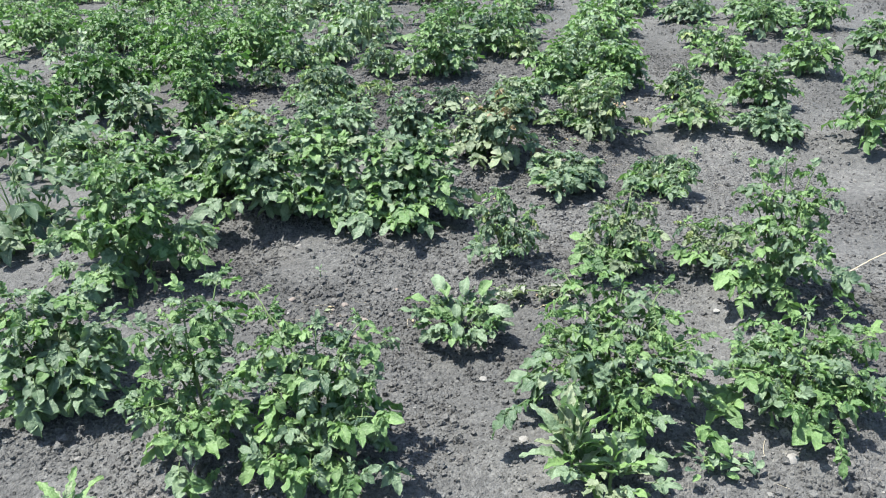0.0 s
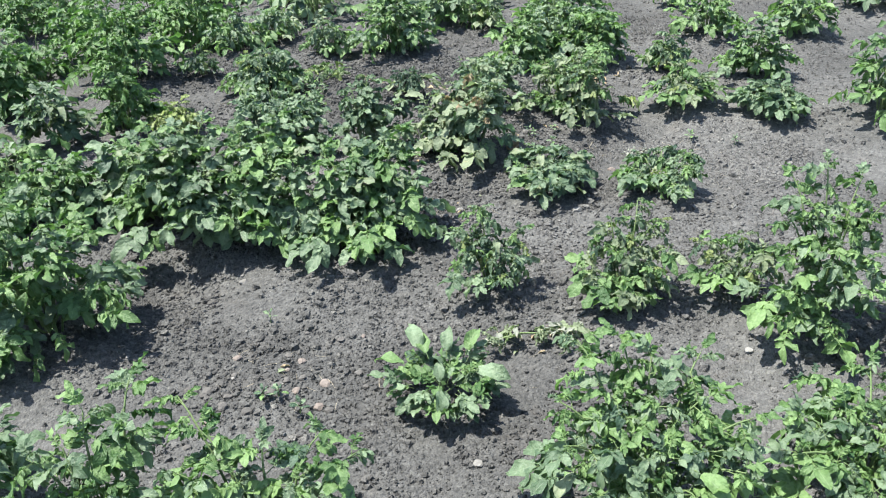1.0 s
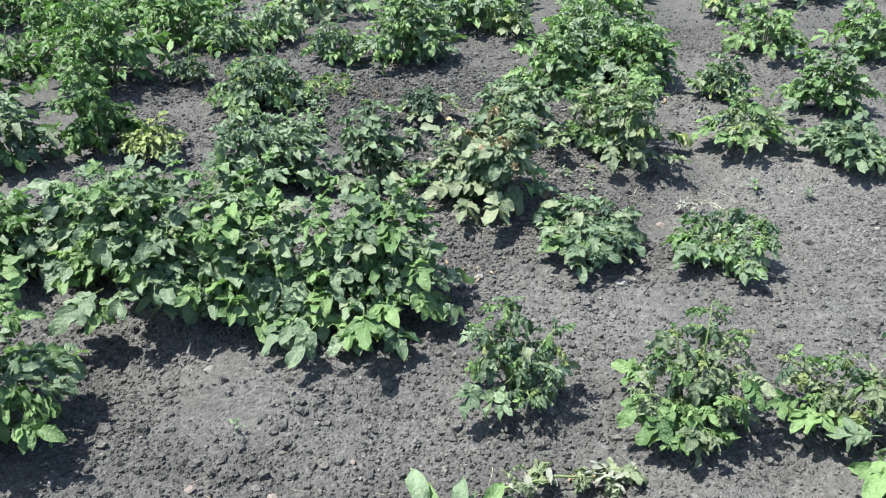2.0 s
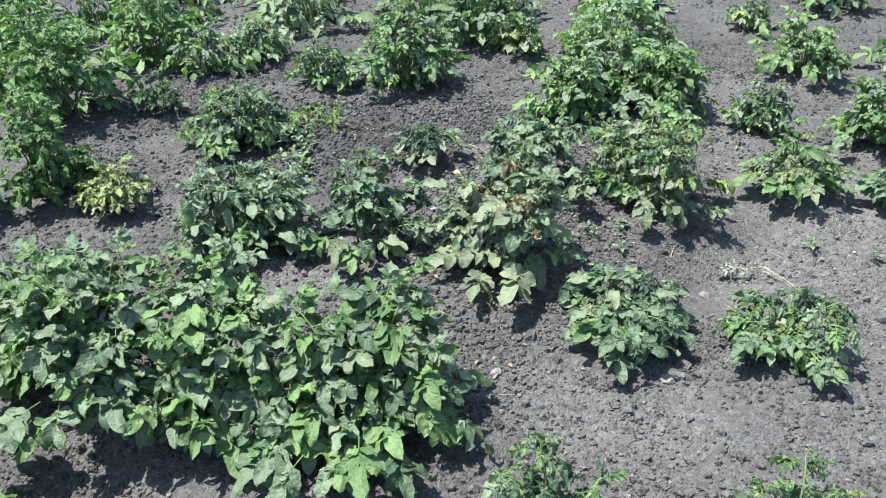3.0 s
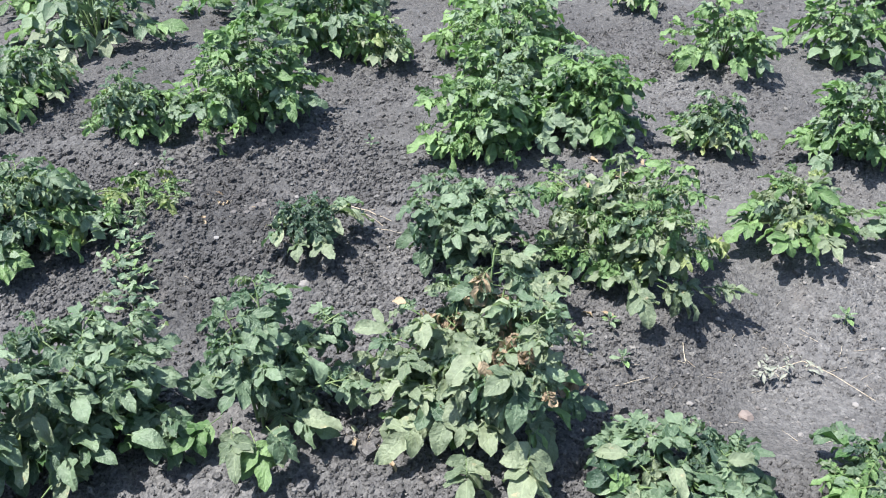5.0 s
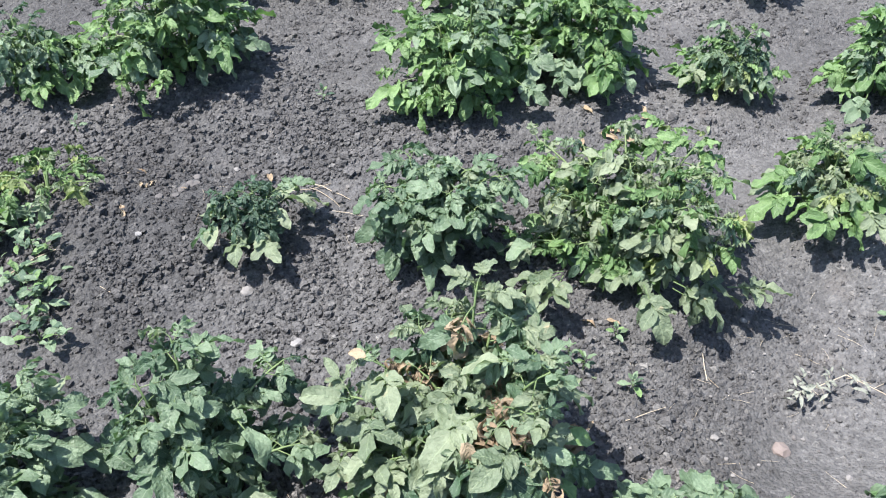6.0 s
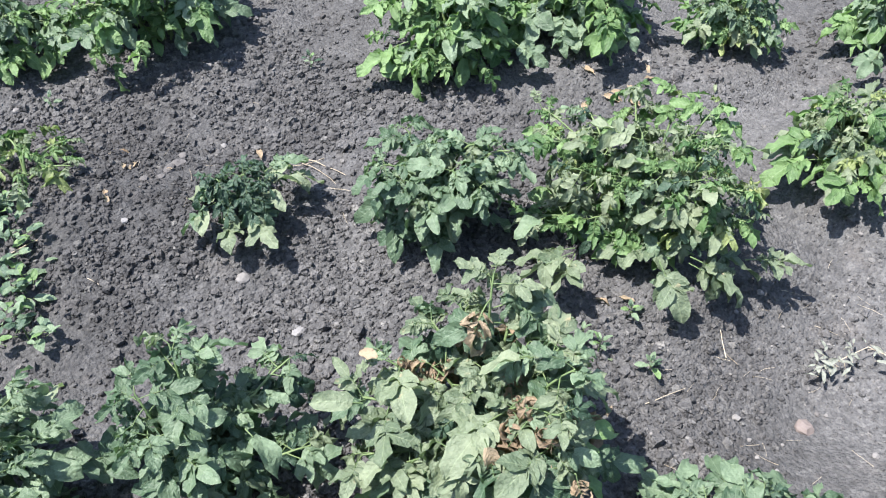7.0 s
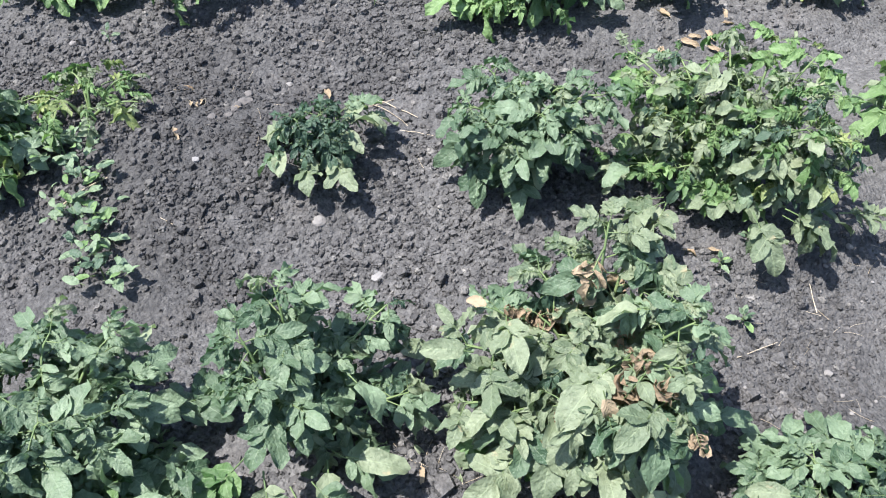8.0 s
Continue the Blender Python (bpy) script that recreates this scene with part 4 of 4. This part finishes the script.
large_leaves(-0.56, 4.22, [
    (-0.70, 4.12, 0.15, -120, 0.2, 0.12, "yellow"), (-0.64, 4.10, 0.14, -95, 0.1, 0.12, "pale"), (-0.57, 4.09, 0.12, -85, 0.1, 0.13, "dull"),
    (-0.46, 4.10, 0.12, -40, 0.2, 0.13, "dull"), (-0.44, 4.22, 0.16, -60, 0.1, 0.11, "dull"), (-0.39, 4.31, 0.18, 60, 0.2, 0.09, "pale"),
    (-0.67, 4.14, 0.18, -70, 0.0, 0.10, "yellow")])
large_leaves(0.57, 3.66, [(0.50, 3.72, 0.12, 150, 0.1, 0.11, "pale"), (0.62, 3.72, 0.12, 60, 0.1, 0.10, "dull"), (0.55, 3.68, 0.13, -100, 0.05, 0.11, "pale"), (0.65, 3.66, 0.12, -20, 0.1, 0.11, "pale"), (0.56, 3.53, 0.12, -85, -0.3, 0.12, "dull"), (0.47, 3.60, 0.12, -150, -0.1, 0.11, "dull")])
large_leaves(0.05, 4.78, [(0.09, 4.79, 0.13, -20, 0.25, 0.14, "pale"), (0.08, 4.78, 0.12, -60, 0.15, 0.12, "pale"), (0.10, 4.80, 0.12, 25, 0.2, 0.11, "pale"), (-0.04, 4.78, 0.11, -110, 0.2, 0.11, "pale"), (-0.01, 4.76, 0.10, -65, 0.2, 0.09, "pale")])
large_leaves(0.82, 4.38, [(0.79, 4.33, 0.12, -95, 0.0, 0.10, "dull"), (0.62, 4.44, 0.12, 195, 0.3, 0.12, "dull")])
large_leaves(0.46, 4.62, [(0.50, 4.57, 0.16, -35, 0.2, 0.11, "dull"), (0.44, 4.55, 0.12, -100, -0.1, 0.11, "pale")])
large_leaves(0.25, 2.88, [(0.27, 2.87, 0.20, -90, -0.1, 0.09, "pale"), (0.32, 2.84, 0.16, -60, -0.1, 0.09, "dull")])
large_leaves(-0.17, 3.26, [(-0.26, 3.34, 0.28, -100, 0.3, 0.11, "lime"), (-0.17, 3.16, 0.11, -85, -0.1, 0.11, "pale")])
large_leaves(-0.53, 3.40, [(-0.52, 3.33, 0.38, -70, 0.4, 0.12, "lime"), (-0.55, 3.32, 0.38, -150, 0.4, 0.11, "lime"), (-0.37, 3.27, 0.15, -95, 0.0, 0.10, "pale")])
large_leaves(-1.16, 2.82, [(-1.02, 2.82, 0.14, -60, 0.0, 0.12, "dull"), (-1.08, 2.80, 0.14, -110, 0.0, 0.12, "dull")])
large_leaves(0.48, 1.88, [(0.55, 1.80, 0.22, -60, 0.1, 0.13, "green"), (0.33, 1.84, 0.20, -150, 0.0, 0.11, "pale")])
large_leaves(-1.12, 2.00, [(-1.08, 1.93, 0.14, -80, 0.0, 0.13, "dull")])

# the rest of the patch, up to where the rows end
fill = random.Random(21)
models = [potato_plant(-4.4 + 1.3 * k, 9.6, 0.26, 0.36, kind_of, 300 + k, 0.34, True) for k, kind_of in enumerate(("lush", "dull", "fresh", "lush"))]
spots = [(-1.75, 3.95), (-1.80, 3.25), (-2.05, 4.15), (-2.75, 4.3), (-2.70, 5.1), (-3.2, 5.6), (-2.2, 5.7), (-2.7, 6.1), (-2.1, 6.5), (-1.85, 7.1), (-2.9, 7.6)]
for row in range(6):
    for k in range(9):
        spots.append((-4.6 + 0.66 * k + fill.uniform(-0.2, 0.2), 7.0 + 0.62 * row + fill.uniform(-0.15, 0.15)))
for k in range(9):
    spots.append((fill.uniform(1.6, 4.6), fill.uniform(7.6, 10.4)))
for px, py in spots:
    if py > 6.7 and any((px - q[0]) ** 2 + (py - q[1]) ** 2 < 0.12 for q in PLANTS):
        continue
    fit_in = pose(px, py, float(lie(px, py)), 0, 0, fill.uniform(0, 360))
    copy_of = copy_thing(fill.choice(models), fit_in)
    copy_of.scale = (fill.uniform(0.85, 1.2),) * 3


# ---- weeds ----
def weed(name, x, y, count, length, lift, leaves, label, seed, thick=0.003, height=0.05, spread=0.0):
    """Leaves that rise from one short crown."""
    rng = random.Random(seed)
    ob = tagged(thing(name, x, y), label, "weed", "weeds")
    add("stem", stem_mesh([Vector((0, 0, -0.02)), Vector((0.002, 0, height * 0.5)), Vector((0.004, 0.003, height))], thick, thick * 0.6), ob, Matrix())
    for k in range(count):
        u = k / max(1, count - 1)
        p = Vector((0.002 + spread * rng.uniform(-1, 1), 0.001 + spread * rng.uniform(-1, 1), height * (0.15 + 0.85 * u)))
        pitch = lift[0] + (lift[1] - lift[0]) * u + rng.uniform(-0.2, 0.2)
        size = rng.uniform(*length) * (1.0 - 0.35 * u)
        add("leaf", rng.choice(LEAVES[leaves]), ob, Matrix.Translation(p) @ turn(k * GOLD + rng.uniform(-0.3, 0.3), pitch, rng.uniform(-0.3, 0.3)) @ Matrix.Scale(size, 4))
    return ob


def grown(ob, seed, count, spread, size, shares):
    """Side shoots with compound leaves round a weed's crown."""
    rng = random.Random(seed)
    for k in range(count):
        a = k * GOLD
        p = Vector((math.cos(a), math.sin(a), 0)) * spread * math.sqrt(rng.random()) + Vector((0, 0, rng.uniform(0.02, 0.08)))
        add("leaf", choose(rng, shares), ob, Matrix.Translation(p) @ turn(a, rng.uniform(0.3, 1.0)) @ Matrix.Scale(size * rng.uniform(0.7, 1.2), 4))


OVAL = "green weed with upright broad oval leaves on bare soil"
bush = weed("broadleaf_weed", 0.06, 2.36, 10, (0.07, 0.11), (0.4, 1.3), "oval", OVAL, 5, 0.005, 0.07, 0.03)
grown(bush, 6, 58, 0.10, 0.088, [("broad", "green", 3), ("fine", "green", 3), ("broad", "dull", 3), ("fine", "dark", 2), ("open", "dull", 2)])
for k, (x, y, z, yaw, pitch, length, paint) in enumerate([
        (0.02, 2.43, 0.10, 120, 0.75, 0.15, "dull"), (0.03, 2.41, 0.10, 105, 0.5, 0.13, "green"), (0.08, 2.41, 0.10, 80, 1.0, 0.12, "dull"),
        (0.13, 2.41, 0.10, 50, 0.9, 0.12, "green"), (0.14, 2.33, 0.11, -30, 0.3, 0.15, "dull"), (0.05, 2.29, 0.10, -85, -0.2, 0.12, "dull"),
        (0.10, 2.29, 0.08, -60, -0.2, 0.10, "dull"), (-0.02, 2.33, 0.08, 190, 0.0, 0.10, "dull"), (-0.02, 2.38, 0.10, 160, 0.4, 0.14, "green")]):
    single_leaf(bush, x, y, z, yaw, pitch, length, paint, k)
THISTLE = "bright green weed with long lobed upright leaves"
weed("sow_thistle", 0.33, 1.62, 40, (0.11, 0.18), (0.6, 1.5), "lobed", THISTLE, 7, 0.005, 0.16, 0.03)
grown(weed("sow_thistle", 0.42, 1.58, 20, (0.10, 0.16), (0.5, 1.4), "lobed", THISTLE, 8, 0.005, 0.07, 0.03), 9, 16, 0.09, 0.08, LOOKS["leafy"][0])
weed("sow_thistle", -0.89, 1.50, 14, (0.10, 0.15), (0.3, 1.1), "lobed", THISTLE, 9, 0.004, 0.05)
LOW = "low creeping green weed with small oval leaves"
for k, (px, py) in enumerate([(-0.49, 5.00), (-0.46, 4.92), (-0.50, 4.85), (-0.45, 4.80), (-0.47, 4.72), (-0.46, 4.66), (0.68, 1.64), (0.74, 1.66)]):
    weed("creeping_weed", px, py, 24, (0.032, 0.058), (0.0, 0.8), "small", LOW, 20 + k, 0.002, 0.04, 0.045)
SEEDLING = "small pale green seedling on bare dark soil"
for k, (px, py) in enumerate([(0.785, 4.237), (0.70, 4.206), (0.60, 4.157), (0.67, 4.08), (-0.467, 2.83), (-0.398, 2.44), (-0.44, 2.43), (1.475, 3.97),
                              (0.58, 4.19), (0.80, 4.22), (-0.33, 2.36), (1.30, 4.05), (-0.35, 5.45), (0.35, 5.35)]):
    weed("seedling", px, py, 6 + k % 4, (0.022, 0.042), (0.1, 1.0), "small", SEEDLING, 40 + k, 0.0015, 0.02)


# ---- litter on the soil ----
heap = tagged(thing("uprooted_plant", 0.33, 2.57), "uprooted withered pale green plant lying on the soil", "uprooted plant")
wither = random.Random(91)
add("stem", stem_mesh([Vector((-0.14, 0.0, 0.012)), Vector((-0.02, 0.012, 0.03)), Vector((0.14, 0.0, 0.02))], 0.004, 0.002), heap, Matrix())
for k in range(34):
    at = Vector((wither.uniform(-0.15, 0.15), wither.uniform(-0.03, 0.03), wither.uniform(0.02, 0.045)))
    form = wither.choice((("limp", "pale"), ("fine", "pale"), "bleached", ("broad", "pale"), "bleached"))
    add("leaf", wither.choice(LEAVES[form]), heap, Matrix.Translation(at) @ turn(wither.uniform(0, 6.28), wither.uniform(-0.1, 0.22), wither.uniform(-0.8, 0.8)) @ Matrix.Scale(wither.uniform(0.06, 0.10) * (0.7 if form == "bleached" else 1.0), 4))


def lay(name, data, x, y, yaw, size, label, category, group, sink=0.0, pitch=0.0, roll=0.0):
    ob = new(name, data)
    z = float(surface(np.array([x]), np.array([y]))[0])
    ob.matrix_basis = Matrix.Translation((x, y, z + 0.004 - sink)) @ turn(yaw, pitch, roll) @ Matrix.Scale(size, 4)
    return tagged(ob, label, category, group)


def straw_mesh(rng):
    b = Build()
    bend = rng.uniform(-0.5, 0.5)
    b.stalk([Vector((u - 0.5, bend * u * (1 - u) * 0.6, 0.01 + 0.1 * u * (1 - u) * rng.uniform(-1, 1))) for u in (0, 0.2, 0.4, 0.6, 0.8, 1.0)], 0.011, 0.006, 5)
    b.slot = [0] * len(b.slot)
    return b.mesh("straw", [STRAW])


def stone_mesh(rng, m):
    g = bmesh.new()
    bmesh.ops.create_icosphere(g, subdivisions=2, radius=1.0)
    off = Vector((rng.uniform(0, 50), 0, 0))
    for v in g.verts:
        v.co *= 1 + 0.38 * noise.noise(v.co * 1.1 + off) + 0.10 * noise.noise(v.co * 3 + off)
        v.co.z *= 0.6
    me = bpy.data.meshes.new("stone")
    g.to_mesh(me)
    g.free()
    me.materials.append(m)
    return me


rng = random.Random(77)
straws = [straw_mesh(rng) for _ in range(8)]
stones = [stone_mesh(rng, PEBBLE) for _ in range(8)]
red_stone = stone_mesh(rng, RED)
S = ("straw", "thin bent piece of dry pale straw on soil", "straw", "straw on the soil")
for px, py, yaw, size in [(-0.32, 4.75, -0.9, 0.10), (0.25, 4.93, -0.9, 0.16), (0.24, 4.90, -1.1, 0.12), (0.27, 4.82, -0.6, 0.10), (0.20, 4.96, -0.1, 0.14),
                          (0.67, 4.02, 0.0, 0.09), (0.86, 4.10, 1.1, 0.10), (1.06, 4.15, -0.7, 0.05), (-0.42, 4.90, 0.35, 0.20), (0.85, 1.72, 1.2, 0.07)]:
    lay(S[0], rng.choice(straws), px, py, yaw, size, S[1], S[2], S[3])
for k in range(50):
    px, py = rng.uniform(-1.4, 1.9), rng.uniform(1.5, 5.6)
    lay(S[0], rng.choice(straws), px, py, rng.uniform(0, 6.28), rng.uniform(0.014, 0.042), S[1], S[2], S[3], 0.0, rng.uniform(-0.2, 0.2))
for cx, cy, n, wide in ((-0.38, 2.56, 26, 0.13), (0.22, 3.50, 12, 0.07), (0.90, 4.02, 26, 0.16), (1.10, 3.92, 22, 0.17), (0.32, 2.56, 12, 0.13), (0.03, 4.02, 9, 0.05), (-0.13, 5.06, 8, 0.10)):
    for k in range(n):
        lay(S[0], rng.choice(straws), rng.gauss(cx, wide), rng.gauss(cy, wide * 0.7), rng.uniform(0, 6.28), rng.uniform(0.02, 0.06), S[1], S[2], S[3], 0.0, rng.uniform(-0.2, 0.2))
stick = new("dry_stalk", stem_mesh([Vector((0, 0, 0)), Vector((0.10, 0.045, 0.012)), Vector((0.2, 0.10, 0.03)), Vector((0.33, 0.15, 0.06))], 0.0036, 0.002))
stick.data.materials[0] = STRAW
stick.location = (1.32, 2.51, float(lie(1.32, 2.51)) + 0.02)
tagged(stick, "long dry pale plant stalk lying on soil", "dry stalk")
P = ("stone", "small pale grey stone lying on the soil", "stone", "stones on the soil")
for px, py, size in [(-0.589, 3.087, 0.018), (0.228, 1.794, 0.014), (0.903, 1.679, 0.020), (-0.01, 4.64, 0.016), (0.20, 3.50, 0.016), (0.13, 2.10, 0.013)]:
    lay(P[0], rng.choice(stones), px, py, rng.uniform(0, 6.28), size, P[1], P[2], P[3], size * 0.15)
chalk = [stone_mesh(rng, WHITE) for _ in range(3)]
for px, py, size in [(0.655, 3.440, 0.020), (0.064, 4.470, 0.015), (-0.355, 4.040, 0.008), (0.93, 2.42, 0.012), (-0.22, 4.88, 0.008)]:
    lay("stone", rng.choice(chalk), px, py, rng.uniform(0, 6.28), size, "small whitish stone lying on the soil", "stone", "stones on the soil", size * 0.1)
lay("stone", red_stone, 0.90, 3.88, 0.4, 0.018, "flat reddish stone lying on the soil", "stone", "stones on the soil", 0.003)
for k in range(85):
    px, py = rng.uniform(-1.4, 1.9), rng.uniform(1.5, 5.8)
    lay(P[0], rng.choice(stones), px, py, rng.uniform(0, 6.28), 0.004 + 0.007 * rng.random() ** 2, P[1], P[2], P[3], 0.001)
earthy = [stone_mesh(rng, BROWN) for _ in range(4)]
for k in range(40):
    lay(P[0], rng.choice(stones + earthy), rng.gauss(1.0, 0.25), rng.gauss(3.95, 0.17), rng.uniform(0, 6.28), 0.003 + 0.006 * rng.random() ** 2, P[1], P[2], P[3], 0.001)
for k in range(30):
    lay("stone", rng.choice(earthy + [red_stone]), rng.gauss(-0.36, 0.17), rng.gauss(2.52, 0.12), rng.uniform(0, 6.28), rng.uniform(0.006, 0.017), "small brownish stone lying on the soil", "stone", "stones on the soil", 0.002)
for k in range(9):
    lay("stone", rng.choice(earthy), rng.gauss(-0.13, 0.07), rng.gauss(5.06, 0.035), rng.uniform(0, 6.28), rng.uniform(0.008, 0.016), "brownish grey stone half sunk in soil", "stone", "stones on the soil", 0.004)
sprig = tagged(thing("dried_sprig", 1.08, 3.96), "small whitish dried sprig lying on the soil", "dried plant")
add("stem", stem_mesh([Vector((-0.07, 0.0, 0.012)), Vector((0.03, 0.004, 0.014)), Vector((0.07, -0.06, 0.012)), Vector((0.11, -0.16, 0.006))], 0.0013, 0.0008), sprig, Matrix()).data.materials[0] = STRAW
husks = random.Random(58)
for k in range(34):
    at = Vector((husks.uniform(-0.11, 0.06), husks.gauss(0, 0.016), husks.uniform(0.010, 0.022)))
    add("leaf", husks.choice(LEAVES["bleached"]), sprig, Matrix.Translation(at) @ turn(husks.uniform(0, 6.28), husks.uniform(-0.1, 0.2), husks.uniform(-0.5, 0.5)) @ Matrix.Scale(husks.uniform(0.018, 0.036), 4))
F = ("fallen_leaf", "dry curled fallen leaf lying on the soil", "fallen leaf", "fallen leaves")
for cx, cy, n, wx, wy, big in ((0.33, 2.57, 6, 0.10, 0.03, 0.03), (-0.40, 2.52, 4, 0.13, 0.08, 0.035), (0.03, 4.02, 5, 0.03, 0.05, 0.05),
                               (1.10, 4.85, 9, 0.12, 0.08, 0.05), (-0.10, 5.05, 6, 0.10, 0.05, 0.04), (0.2, 3.5, 6, 0.06, 0.04, 0.03), (0.62, 4.17, 6, 0.10, 0.08, 0.035)):
    for k in range(n):
        lay(F[0], rng.choice(LEAVES["fallen"]), rng.gauss(cx, wx), rng.gauss(cy, wy), rng.uniform(0, 6.28), big * rng.uniform(0.6, 1.3), F[1], F[2], F[3], -0.004, rng.uniform(-0.1, 0.25), rng.uniform(-0.4, 0.4))
